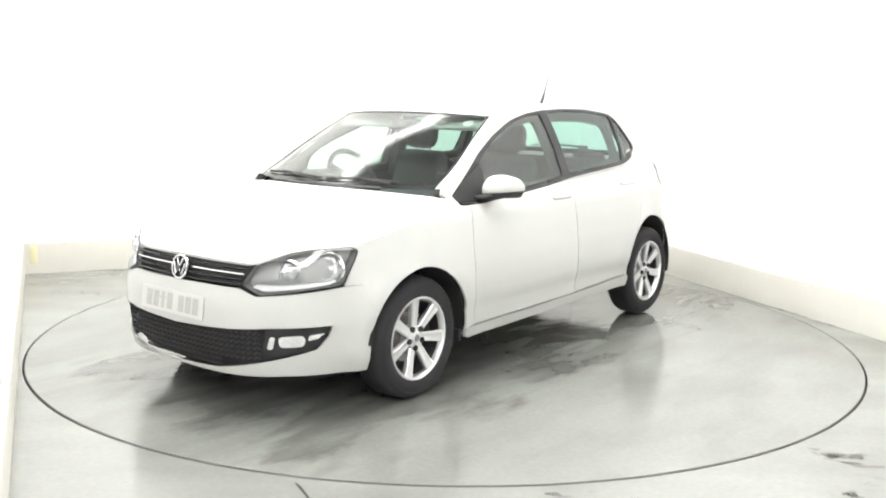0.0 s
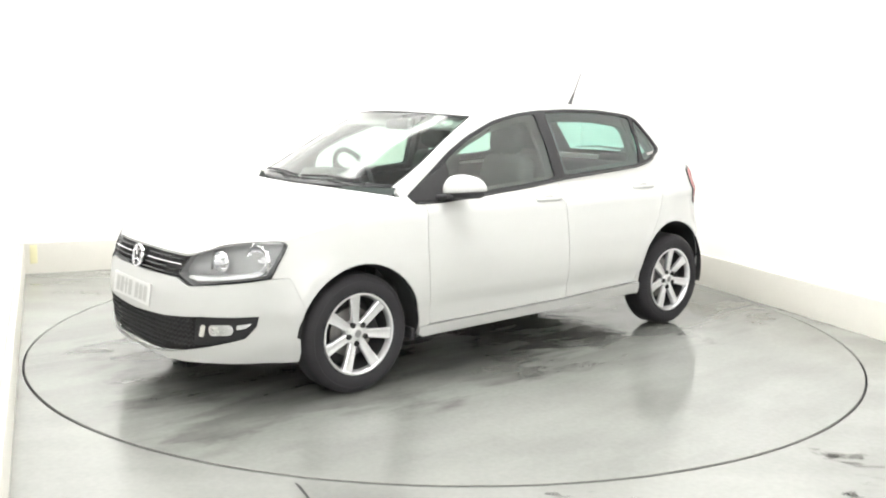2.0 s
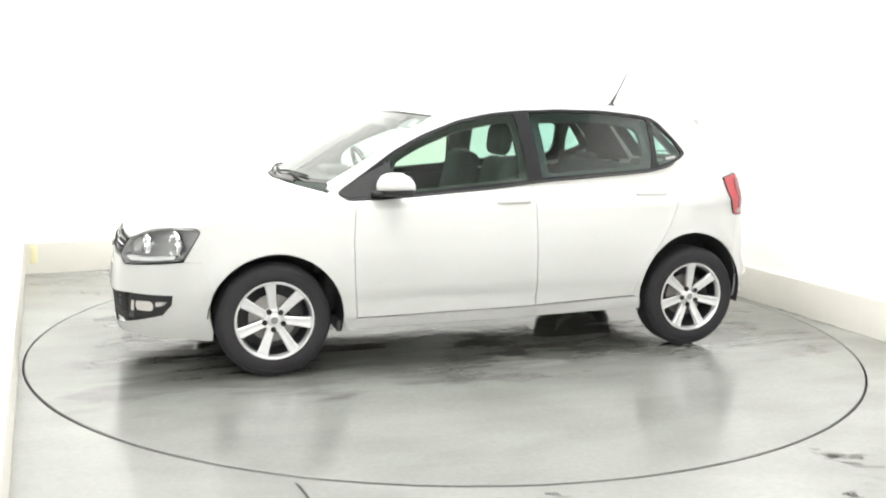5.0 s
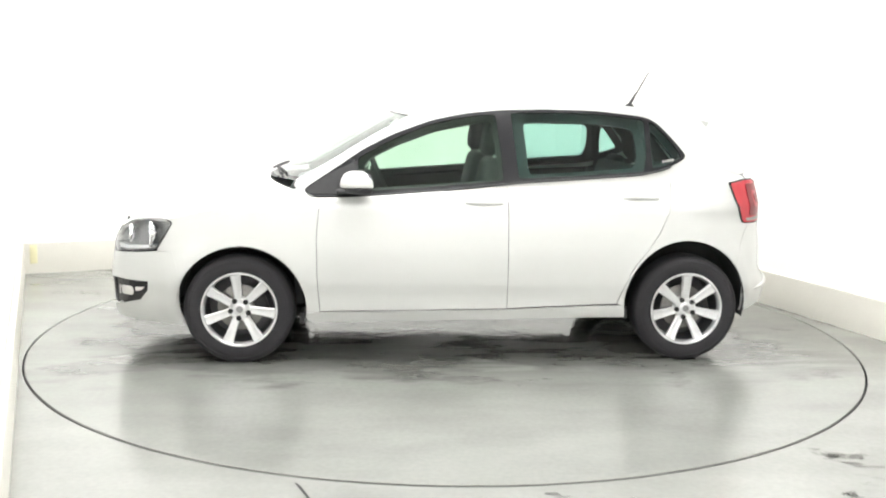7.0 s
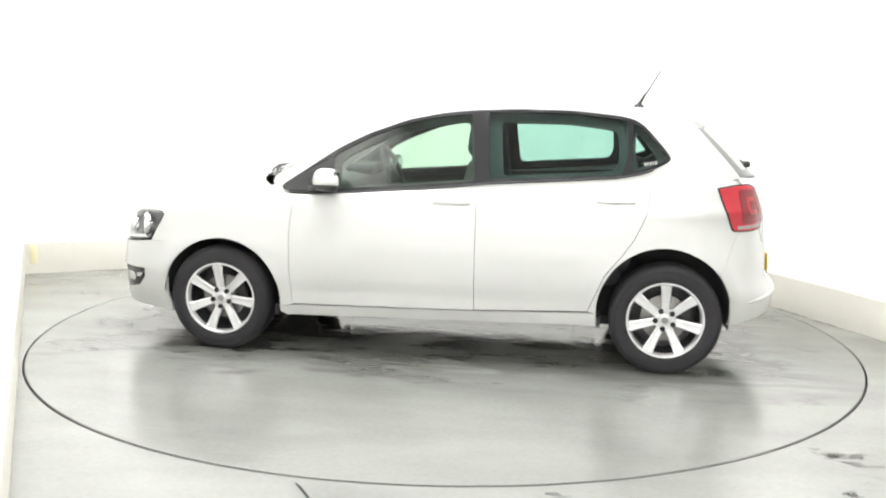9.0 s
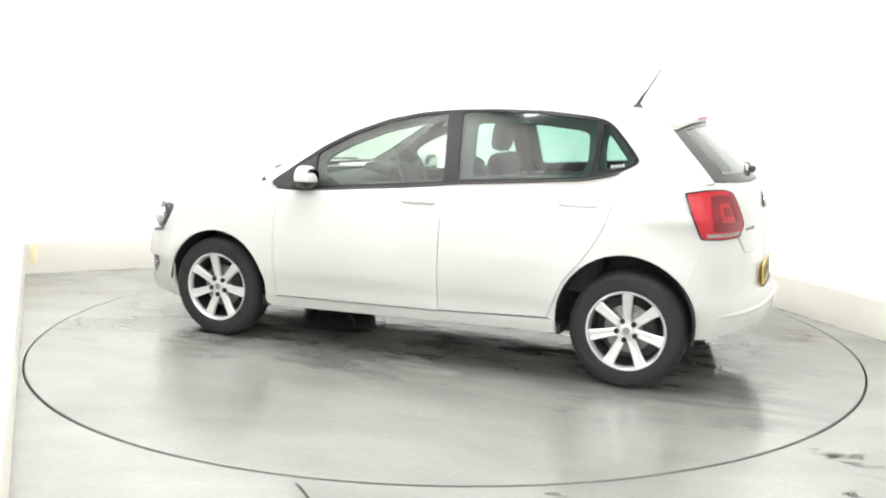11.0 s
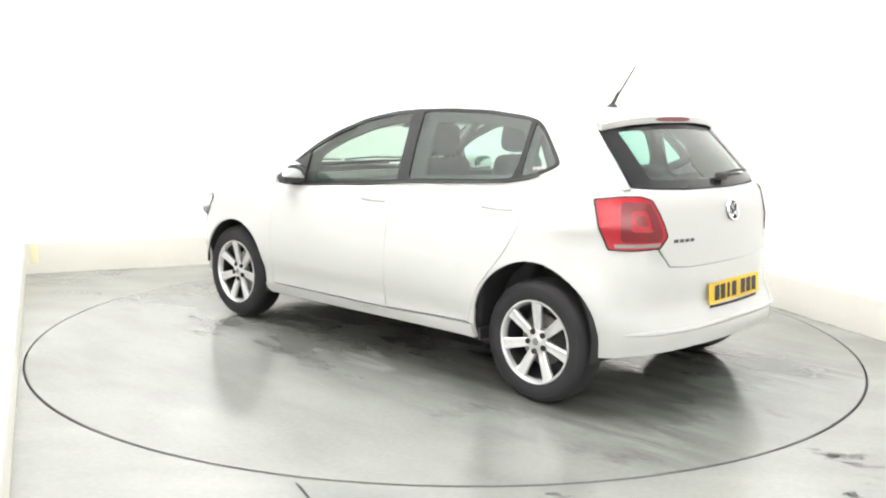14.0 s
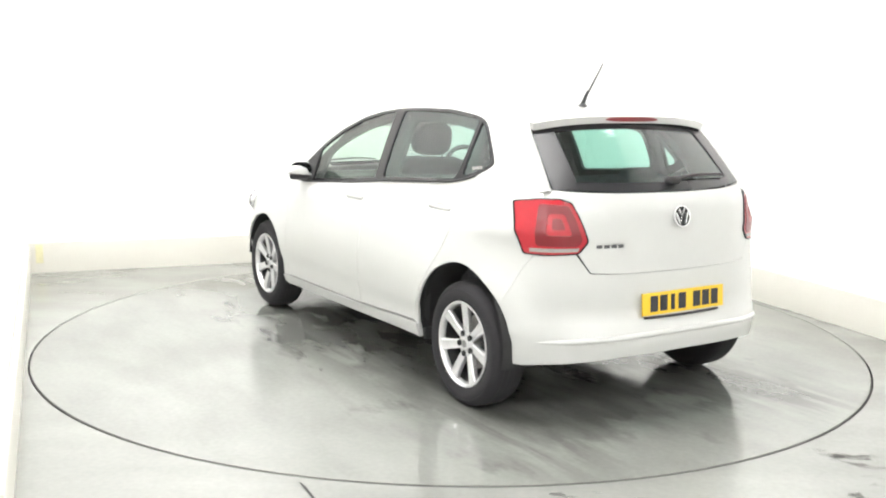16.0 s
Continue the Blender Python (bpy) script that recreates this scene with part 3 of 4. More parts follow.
def handle(door, x, z, right):
    """A bow handle over a shallow dish, drawn along the flank."""
    y = -1 if right else 1
    pts = [flank(x - .1 + .2 * i / 10, z, -.001 + .011 * math.sin(math.pi * i / 10) ** .5) for i in range(11)]
    bar = rod([(p[0], y * p[1], p[2]) for p in pts], .0115, 10)
    for v in bar.verts:
        v.co.y -= y * .35 * (abs(v.co.y) - abs(flank(v.co.x, z, .004)[1]))
    part("door_handle", bar, PAINT, door, "white bow door handle")
    cup = bmesh.new()
    bmesh.ops.create_uvsphere(cup, u_segments=16, v_segments=8, radius=1)
    q = flank(x, z, .0005)
    cup.transform(Matrix.Translation((q[0], y * q[1], z)) @ Matrix.Diagonal((.05, .0025, .03, 1)))
    part("handle_recess", cup, PAINT, door)


def glazing(car):
    for m in (False, True):
        fr = part("window_surround", patch(WINDOWS, house, [FRONT_LIGHT, REAR_LIGHT, QUARTER_LIGHT], step=.03, out=.003, mirror=m), GLOSS_BLACK, car, "gloss black window surround")
        for nm, poly, mat in (("front_side_window", FRONT_LIGHT, GLASS_FRONT), ("rear_side_window", REAR_LIGHT, GLASS_REAR), ("quarter_window", QUARTER_LIGHT, GLASS_REAR)):
            cx, cz = sum(p[0] for p in poly) / len(poly), sum(p[1] for p in poly) / len(poly)
            big = [(cx + (x - cx) * 1.012, cz + (z - cz) * 1.025) for x, z in poly]
            part(nm, patch(big, house, step=.06, out=-.004, thick=0, mirror=m), mat, fr)
        y = -1 if m else 1
        for a, b, w in (((.61, .935), (.625, 1.1), .006),):
            pa, pb = house(*a, .003), house(*b, .003)
            part("window_bar", rod([(pa[0], y * pa[1], pa[2]), (pb[0], y * pb[1], pb[2])], w, 6), PLASTIC, fr, "black window bar")
        pts = [house(x, z - .003, .006) for x, z in WINDOWS[8:40]]
        part("waist_seal", rod([(p[0], y * p[1], p[2]) for p in pts], .006, 6), PLASTIC, fr, "black rubber waist seal")
    glass = part("windscreen", grid(SCREEN, 0, 1, -1, 1, 14, 18, -.002, 0), GLASS_SCREEN, car)
    for u0, u1, v0, v1, nu, nv in ((0, .05, -1, 1, 1, 18), (.985, 1, -1, 1, 1, 18), (.05, .985, -1, -.985, 10, 1), (.05, .985, .985, 1, 10, 1)):
        part("screen_border", grid(SCREEN, u0, u1, v0, v1, nu, nv, .001, .003), GLOSS_BLACK, glass, "black border of the windscreen")
    glass = part("rear_window", grid(BACKLIGHT, 0, 1, -1, 1, 12, 18, -.004, 0), GLASS_BACK, car)
    for u0, u1, v0, v1, nu, nv in ((0, .09, -1, 1, 1, 18), (.86, 1, -1, 1, 1, 18), (.09, .86, -1, -.81, 10, 2), (.09, .86, .81, 1, 10, 2)):
        part("window_border", grid(BACKLIGHT, u0, u1, v0, v1, nu, nv, 0, .003), GLOSS_BLACK, glass, "black border of the rear window")
    for k in range(5):
        a = house(-1.1 - .014 * k, 1.112 + .002 * k, .0015)
        part("sticker_bar", rbox(.009, .002, .016 - .004 * (k % 2), 0, Matrix.Translation(a)), PLATE_WHITE, car, "small white bar of a window sticker", False)
    disc = part("window_disc", lathe([(.0001, .001), (.03, .001), (.03, -.001)], 24), PLATE_WHITE, car, "round paper disc inside the windscreen")
    disc.matrix_basis = Matrix.Translation(SCREEN(.9, .84, -.012)) @ Vector((.5, .1, .86)).to_track_quat("Y", "Z").to_matrix().to_4x4()
    # cowl and wipers
    cowl = bridge([(.96, .7, .966), (.945, .67, .976), (.93, .65, .988)], [(1.14, 0, .968), (1.13, 0, .976), (1.11, 0, .986)], 2.2)
    part("cowl", grid(cowl, .6, 1, -.6, .6, 3, 24, .003), PLASTIC, car, "black plastic cowl below the windscreen")
    for v0, v1 in ((.72, .06), (.0, -.8)):
        pts = [SCREEN(.055 + .025 * math.sin(math.pi * i / 10), v0 + (v1 - v0) * i / 10, .01) for i in range(11)]
        w = part("windscreen_wiper", rod(pts, .007, 6), PLASTIC, car, "black windscreen wiper")
        pts = [SCREEN(.02 + .06 * i / 4, v0 - .04 + ((v0 + v1) / 2 - v0) * i / 4, .018) for i in range(5)]
        part("wiper_arm", rod(pts, .007, 6, .6), PLASTIC, w)
    pts = [BACKLIGHT(.86 - .05 * math.sin(i * .5), -.0 - .74 * i / 6, .016) for i in range(7)]
    w = part("rear_wiper", rod(pts, .009, 6, .6), PLASTIC, car, "black rear wiper")
    part("wiper_hub", rbox(.04, .075, .036, .012, Matrix.Translation(BACKLIGHT(.88, -.02, .02))), PLASTIC, w)


def front_end(car):
    half = [(0, .592), (-.39, .594), (-.48, .563), (-.7, .584), (-.885, .604), (-s_of(1.591), .606)]
    rear = [(-s_of(FRONT_ARCH[0] + r * math.cos(radians(a))), FRONT_ARCH[1] + r * math.sin(radians(a))) for a, r in ((26.8, .347), (19, .343), (12, .338), (5, .333), (-2, .328), (-9, .325))] + \
        [(-s_of(1.55), .2), (-.92, .2), (-.6, .205), (-.3, .196), (0, .198)]
    low = [(0, .395), (-.33, .411), (-.558, .43), (-.832, .436), (-.82, .385), (-.764, .327), (-.548, .276), (-.265, .22), (0, .208)]
    outline = mirror_poly((half + rear)[::-1], 0)
    grille = mirror_poly(low[::-1], 0)
    part("front_bumper", patch(outline, skirt, [grille], step=.035), PAINT, car)
    back = part("lower_grille", patch([(s * 1.02, z) for s, z in grille], skirt, step=.04, out=-.045, thick=0), DARK, car, "black mesh grille in the bumper")
    # honeycomb bars
    rows = 8
    for r in range(rows):
        z = .232 + .163 * r / (rows - 1) + .006
        lim = .5 if z > .27 else .28
        pts = [skirt(-lim + 2 * lim * i / 64, z + (.005 if i % 2 else -.005), -.012) for i in range(65)]
        part("grille_bar", rod(pts, .0052, 5), PLASTIC, back)
    for m in (False, True):
        pod = [(.5, .286), (.53, .426), (.828, .432), (.816, .385), (.76, .331), (.6, .294)]
        p = part("fog_lamp_panel", patch(pod, skirt, step=.03, out=-.012, mirror=m), GLOSS_BLACK, car, "black fog lamp panel")
        part("fog_lamp", patch(rounded([(.592, .34), (.588, .39), (.7, .396), (.712, .37), (.7, .344)], .02), skirt, step=.02, out=-.004, thick=.006, mirror=m), REFLECTOR, p, "bright fog lamp lens")
        part("lamp_trim", patch(rounded([(.532, .33), (.548, .388), (.572, .388), (.56, .33)], .01), skirt, step=.02, out=-.01, thick=.006, mirror=m), CHROME, p, "chrome fin")
        part("indicator", patch(rounded([(.722, .37), (.726, .394), (.8, .402), (.77, .378)], .006), skirt, step=.02, out=-.004, thick=.006, mirror=m), REFLECTOR, p)
    # upper grille
    g = [(0, .7), (-.44, .7), (-.395, .604), (0, .601)]
    up = part("radiator_grille", patch(mirror_poly(g[::-1], 0), skirt, step=.04, out=-.02, thick=.0), DARK, car, "gloss black radiator grille")
    for z, w, mat, lim in ((.655, .0055, CHROME, .405), (.632, .007, GLOSS_BLACK, .4), (.678, .007, GLOSS_BLACK, .42), (.61, .006, GLOSS_BLACK, .39)):
        part("grille_slat", rod([skirt(-lim + 2 * lim * i / 30, z, -.002) for i in range(31)], w, 6), mat, up, "chrome slat" if mat is CHROME else "")
    badge(car, Vector(skirt(0, .65, .012)), 1, .058)
    # number plate, tilted as it is bolted on
    plate(car, [Vector(skirt(k, z, .009)) for k, z in ((-.275, .43), (.195, .43), (.195, .535), (-.275, .535))], PLATE_WHITE, INK_GREY, "white front number plate with grey figures")
    for m in (False, True):
        headlight(car, m)


def headlight(car, m):
    y = -1 if m else 1
    poly = rounded([(.398, .612), (.456, .694), (.656, .755), (.885, .78), (.94, .776), (.975, .76), (.955, .722), (.884, .612), (.72, .596), (.5, .57)], .014)
    base = part("headlamp", patch(poly, skirt, step=.04, out=-.055, thick=0, mirror=m), LAMP_SHELL, car, "clear headlamp with chrome reflectors")

    def ring_of(scale):
        cx, cz = .69, .672
        return [(cx + (s - cx) * scale, cz + (z - cz) * scale) for s, z in poly]
    part("lamp_wall", patch(poly, skirt, [ring_of(.985)], step=.04, out=.001, thick=.056, mirror=m), LAMP_SHELL, base)
    part("lamp_seal", patch(ring_of(1.006), skirt, [ring_of(.983)], step=.05, out=.003, thick=.006, mirror=m), PLASTIC, base, "dark lamp seal")
    for s, z, r in ((.83, .69, .068), (.64, .682, .045)):
        c, f = Vector(skirt(s, z, -.012)), Vector(skirt(s, z, .1))
        d = (Vector((1, .25, .02))).normalized()
        bowl = lathe([(r, 0), (r * .96, -.012), (r * .75, -.035), (r * .4, -.05), (.012, -.054)], 32)
        bowl.transform(Matrix.Translation((c.x, c.y, c.z)) @ d.to_track_quat("Y", "Z").to_matrix().to_4x4())
        ring = lathe([(r, .004), (r * 1.06, .0), (r * 1.06, -.01), (r, -.006)], 32, None, True)
        ring.transform(Matrix.Translation((c.x, c.y, c.z)) @ d.to_track_quat("Y", "Z").to_matrix().to_4x4())
        bulb = lathe([(.001, -.002), (.009, -.004), (.014, -.015), (.014, -.05)], 16)
        bulb.transform(Matrix.Translation((c.x, c.y, c.z)) @ d.to_track_quat("Y", "Z").to_matrix().to_4x4())
        if m:
            for q in (bowl, ring, bulb):
                q.transform(Matrix.Diagonal((1, -1, 1, 1)))
                bmesh.ops.reverse_faces(q, faces=q.faces[:])
        part("reflector_bowl", bowl, REFLECTOR, base, "chrome reflector bowl")
        part("reflector_ring", ring, CHROME, base)
        part("bulb", bulb, CHROME, base)
    low = [(.455, .6), (.47, .611), (.62, .613), (.86, .633), (.868, .622), (.72, .604), (.52, .588)]
    part("light_bar", patch(low, skirt, step=.03, out=-.018, thick=.03, mirror=m), ALLOY, base, "silver bar along the lamp's foot")
    part("inner_visor", patch([(.43, .63), (.47, .69), (.575, .722), (.585, .64), (.5, .625)], skirt, step=.03, out=-.03, thick=.02, mirror=m), LAMP_SHELL, base)
    part("lamp_lens", patch(poly, skirt, step=.04, out=.002, thick=0, mirror=m), LENS, base, "clear lamp lens")


def badge(car, p, face, r):
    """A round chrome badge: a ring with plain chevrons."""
    turn = Matrix.Translation(p) @ Matrix.Rotation(radians(-90 * face), 4, "Z") @ pose(0, 0, 0, 12 * 1)
    ring = lathe([(r, .0), (r * .97, .008), (r * .86, .008), (r * .83, .0)], 36, turn, True)
    b = part("badge", ring, CHROME, car, "round chrome badge")
    part("badge_back", lathe([(.0001, .001), (r * .85, .001), (r * .85, -.01)], 36, turn), GLOSS_BLACK, b)
    k = r * .8
    for pts in ([(-.42 * k, .85 * k), (0, .02 * k), (.42 * k, .85 * k)], [(-.85 * k, .4 * k), (-.42 * k, -.8 * k), (0, -.1 * k), (.42 * k, -.8 * k), (.85 * k, .4 * k)]):
        part("badge_stroke", rod([turn @ Vector((x, .005, z)) for x, z in pts], r * .1, 5), CHROME, b)


def plate(car, q, ground, ink, label):
    """A number plate on four corners (low left, low right, high right, high left), its figures as plain bars."""
    bm = bmesh.new()
    n = (q[1] - q[0]).cross(q[3] - q[0]).normalized()
    a = [bm.verts.new(p) for p in q]
    b = [bm.verts.new(p - n * .006) for p in q]
    bm.faces.new(a)
    for i in range(4):
        bm.faces.new((a[(i + 1) % 4], a[i], b[i], b[(i + 1) % 4]))
    ob = part("number_plate", bm, ground, car, label, False)
    across, up = q[1] - q[0], q[3] - q[0]
    for k in (0, 1, 2, 3, 4.6, 5.6, 6.6):
        x0 = .09 + k * .113
        w = .05 if k == 2 else .092
        bm = bmesh.new()
        c = [q[0] + across * (x0 + (.02 if k == 2 else 0) + dx) + up * dz + n * .0015 for dx, dz in ((0, .14), (w, .14), (w, .86), (0, .86))]
        bm.faces.new([bm.verts.new(p) for p in c])
        part("plate_bar", bm, ink, ob, smooth=False)
    return ob


def rear_end(car):
    L = LENGTH
    gate_poly = mirror_poly([(L, 1.034), (4.7, 1.036), (4.4, 1.043), (4.235, 1.05), (4.28, 1.0), (4.4, .88), (4.432, .788), (4.507, .697), (4.66, .6885), (L, .6885)], L)
    gate = part("tailgate", patch(gate_poly, skirt, step=.04, out=.002), PAINT, car)
    for m in (False, True):
        part("corner_panel", patch([(4.0, .95), (4.0, 1.045), (4.26, 1.05), (4.5, 1.03), (4.5, .95)], skirt, step=.05, out=-.006, thick=.01, mirror=m), PAINT, car)
        part("bumper_bracket", patch([(s_of(-1.5), .63), (s_of(-1.5), .79), (4.42, .8), (4.44, .68)], skirt, step=.05, out=-.004, thick=.01, mirror=m), PAINT, car)
    bumper = [(s_of(-1.622), .7635), (4.3, .776), (4.424, .781), (4.505, .692), (4.66, .686), (L, .686)]
    foot = [(L, .335), (4.9, .332), (4.65, .325), (4.4, .3), (4.2, .28), (s_of(-1.56), .28)] + [(s_of(x), z) for x, z in arch(REAR_ARCH, 186, 145, 6)] + [(s_of(-1.577), .6985)]
    left = foot + bumper[:]
    part("rear_bumper", patch(mirror_poly(left, L), skirt, step=.035), PAINT, car)
    # the bumper's ledge and the foot below it
    part("bumper_ledge", rod([skirt(4.25 + (2 * L - 8.5) * i / 60, .388 + .034 * math.sin(math.pi * i / 60), -.002 - .05 * max(0, abs(i / 30 - 1) - .8)) for i in range(61)], .013, 8), PAINT, car)
    for m in (False, True):
        poly = rounded([(4.086, .998), (4.208, 1.012), (4.322, 1.014), (4.396, .998), (4.438, .942), (4.466, .89), (4.49, .834), (4.44, .782), (4.278, .774), (4.17, .776), (4.122, .878)], .014)
        cx, cz = 4.3, .895

        def ring_of(k):
            return [(cx + (s - cx) * k, cz + (z - cz) * k) for s, z in poly]
        t = part("tail_lamp", patch(poly, skirt, step=.03, out=.006, thick=.02, mirror=m), RED, car, "red tail lamp lens")
        part("lamp_seal", patch(ring_of(1.03), skirt, [ring_of(.985)], step=.04, out=.008, thick=.015, mirror=m), GLOSS_BLACK, t, "black lamp seal")
        part("inner_lamp", patch(rounded([(4.226, .812), (4.216, .993), (4.38, .988), (4.424, .93), (4.462, .838), (4.44, .812)], .02), skirt, [rounded([(4.275, .86), (4.27, .952), (4.36, .952), (4.408, .86)], .02)], step=.02, out=.0095, thick=.004, mirror=m), RED_DEEP, t, "darker inner lamp")
        part("light_ring", patch(rounded([(4.3, .885), (4.297, .932), (4.345, .932), (4.37, .885)], .01), skirt, step=.02, out=.0095, thick=.004, mirror=m), RED_DEEP, t)
        part("clear_strip", patch([(4.2, .785), (4.196, .801), (4.445, .806), (4.436, .79)], skirt, step=.02, out=.009, thick=.004, mirror=m), STEEL, t, "clear reversing lamp strip")
    # badge and lettering bars on the tailgate
    badge(gate, Vector(skirt(L, .928, .008)), -1, .052)
    for k in range(4):
        s = 4.535 + .042 * k
        part("letter_bar", patch([(s, .803), (s + .032, .803), (s + .032, .818), (s, .818)], skirt, step=.05, out=.004, thick=.004), ALLOY_DARK, gate)
    pl = plate(car, [Vector(skirt(L + k, z, .022)) for k, z in ((-.256, .496), (.278, .496), (.278, .596), (-.256, .596))], YELLOW, INK, "yellow rear number plate with black figures")
    part("plate_shadow_lip", rod([skirt(L - .24 + .48 * i / 8, .486, .012) for i in range(9)], .006, 6), PLASTIC, pl)
    # roof spoiler with the brake lamp
    lip = bridge([(-1.33, .53, 1.343), (-1.365, .545, 1.338), (-1.395, .55, 1.33)], [(-1.36, 0, 1.386), (-1.41, 0, 1.378), (-1.452, 0, 1.366)], 3)
    sp = part("roof_spoiler", grid(lip, 0, 1, -1, 1, 6, 24, .004, .034), PAINT, car)
    under = grid(lip, .2, .98, -.99, .99, 4, 24, -.03, 0)
    part("spoiler_underside", under, GLOSS_BLACK, sp, "black underside of the spoiler")
    lampbar = bmesh.new()
    rows = []
    for i in range(13):
        v = -.3 + .6 * i / 12
        k = math.sqrt(max(.05, 1 - (abs(i - 6) / 6) ** 4))
        a, b = lip(1, v, -.0115 + .011 * k), lip(1, v, -.0115 - .011 * k)
        rows.append((lampbar.verts.new(a + Vector((-.006, 0, 0))), lampbar.verts.new(b + Vector((-.008, 0, 0)))))
    for p, q in zip(rows, rows[1:]):
        lampbar.faces.new((p[0], p[1], q[1], q[0]))
    bmesh.ops.recalc_face_normals(lampbar, faces=lampbar.faces[:])
    bmesh.ops.solidify(lampbar, geom=lampbar.faces[:], thickness=.004)
    part("brake_lamp", lampbar, RED_DEEP, sp, "dark red high brake lamp")


def wheel(car):
    """One road wheel with its outer face towards +y, hub at the origin."""
    top = new("wheel")
    top.parent = car
    tagged(top, "seven-spoke silver alloy wheel with black tyre")
    tyre = [(.2, .06), (.205, .084), (.222, .092), (.25, .094), (.272, .088), (.288, .074), (.296, .058), (.298, .03), (.298, -.03), (.296, -.058), (.288, -.074), (.272, -.088), (.25, -.094), (.222, -.092), (.2, -.08)]
    t = part("tyre", lathe(tyre, 64), RUBBER, top, "black rubber tyre")
    for y in (-.045, -.015, .015, .045):
        part("tread_groove", lathe([(.2985, y - .004), (.2985, y + .004)], 64), DARK, t)
    part("sidewall_ring", lathe([(.262, .0915), (.264, .0935), (.268, .0915)], 64), RUBBER, t)
    rim = part("rim", lathe([(.2, .066), (.206, .08), (.203, .088), (.196, .088), (.19, .08), (.186, .06), (.184, .03), (.182, -.08)], 64), ALLOY, top, "bright alloy rim")
    part("barrel", lathe([(.1815, .06), (.179, .0), (.178, -.075), (.05, -.078)], 48), ALLOY_DARK, rim)
    part("brake_disc", lathe([(.125, .0), (.125, .012), (.06, .014), (.03, .03)], 40), STEEL, top, "steel brake disc")
    part("caliper", rbox(.07, .05, .13, .012, Matrix.Translation((-.11, .01, .02)) @ pose(0, 0, 0, 0, 20, 0)), DARK, top)
    for k in range(7):
        a = radians(84 + 360 / 7 * k)
        bm = bmesh.new()
        prof = []
        for r, w, y, d in ((.03, .017, .06, .03), (.06, .021, .063, .028), (.1, .023, .069, .026), (.15, .0255, .076, .026), (.186, .03, .08, .026), (.196, .034, .081, .02)):
            prof.append([bm.verts.new((r, yy, w * k2)) for yy, k2 in ((y - .006, -1), (y, -.72), (y - .003, -.1), (y - .003, .1), (y, .72), (y - .006, 1), (y - d, .9), (y - d, -.9))])
        for p, q in zip(prof, prof[1:]):
            for i in range(8):
                bm.faces.new((p[i], p[(i + 1) % 8], q[(i + 1) % 8], q[i]))
        bm.faces.new(prof[0]), bm.faces.new(prof[-1][::-1])
        bmesh.ops.recalc_face_normals(bm, faces=bm.faces[:])
        bm.transform(Matrix.Rotation(-a, 4, "Y"))
        part("spoke", bm, ALLOY, rim)
    part("hub", lathe([(.0001, .066), (.03, .066), (.034, .063), (.054, .064), (.06, .059), (.062, .02)], 40), ALLOY, rim)
    part("hub_cap", lathe([(.0001, .0725), (.02, .072), (.027, .069), (.029, .064)], 32), ALLOY, rim, "small round hub cap")
    part("cap_emblem", lathe([(.0001, .0738), (.0175, .0734), (.019, .0715)], 24), LAMP_SHELL, rim, "grey round emblem on the hub cap")
    for k in range(5):
        a = radians(59 + 72 * k)
        bm = lathe([(.0001, .0), (.012, .0), (.014, .004), (.014, -.01)], 14)
        bm.transform(Matrix.Translation((.05 * math.cos(a), .0665, .05 * math.sin(a))))
        part("wheel_bolt", bm, DARK, rim, "dark recessed wheel bolt")
    return top


def wheels(car):
    first = wheel(car)
    first.matrix_basis = pose(1.235, .722, .298)
    copy_thing(first, pose(-1.235, .722, .298, 0, -6, 0))
    copy_thing(first, pose(1.235, -.722, .298, 0, 0, 180))
    copy_thing(first, pose(-1.235, -.722, .298, 0, 0, 180))
    for x, z, r in (FRONT_ARCH, REAR_ARCH):
        for y in (-1, 1):
            bm = bmesh.new()
            rows = []
            low = 4 if x > 0 else -14
            for i in range(25):
                a = radians(low + (194 - low) * i / 24)
                rows.append([bm.verts.new((x + q * math.cos(a), y * w, z + q * math.sin(a))) for q, w in ((r - .001, .806), (r + .006, .77), (r + .006, .52))])
            for p, q in zip(rows, rows[1:]):
                for k in (0, 1):
                    bm.faces.new((p[k], p[k + 1], q[k + 1], q[k]))
            part("arch_liner", bm, DARK, car, "black wheel arch liner")
            bm = prism([(x + (r + .006) * math.cos(radians(a)), z + (r + .006) * math.sin(radians(a))) for a in range(low, 195, 8)], y * .52, y * .5)
            part("arch_wall", bm, DARK, car)
    for x in (.9, -.87):
        for y in (-1, 1):
            part("mud_flap", rbox(.022, .15, .06, .006, Matrix.Translation((x + (.0 if x > 0 else -.015), y * .73, .25 if x > 0 else .272))), PLASTIC, car, "short black mud flap")


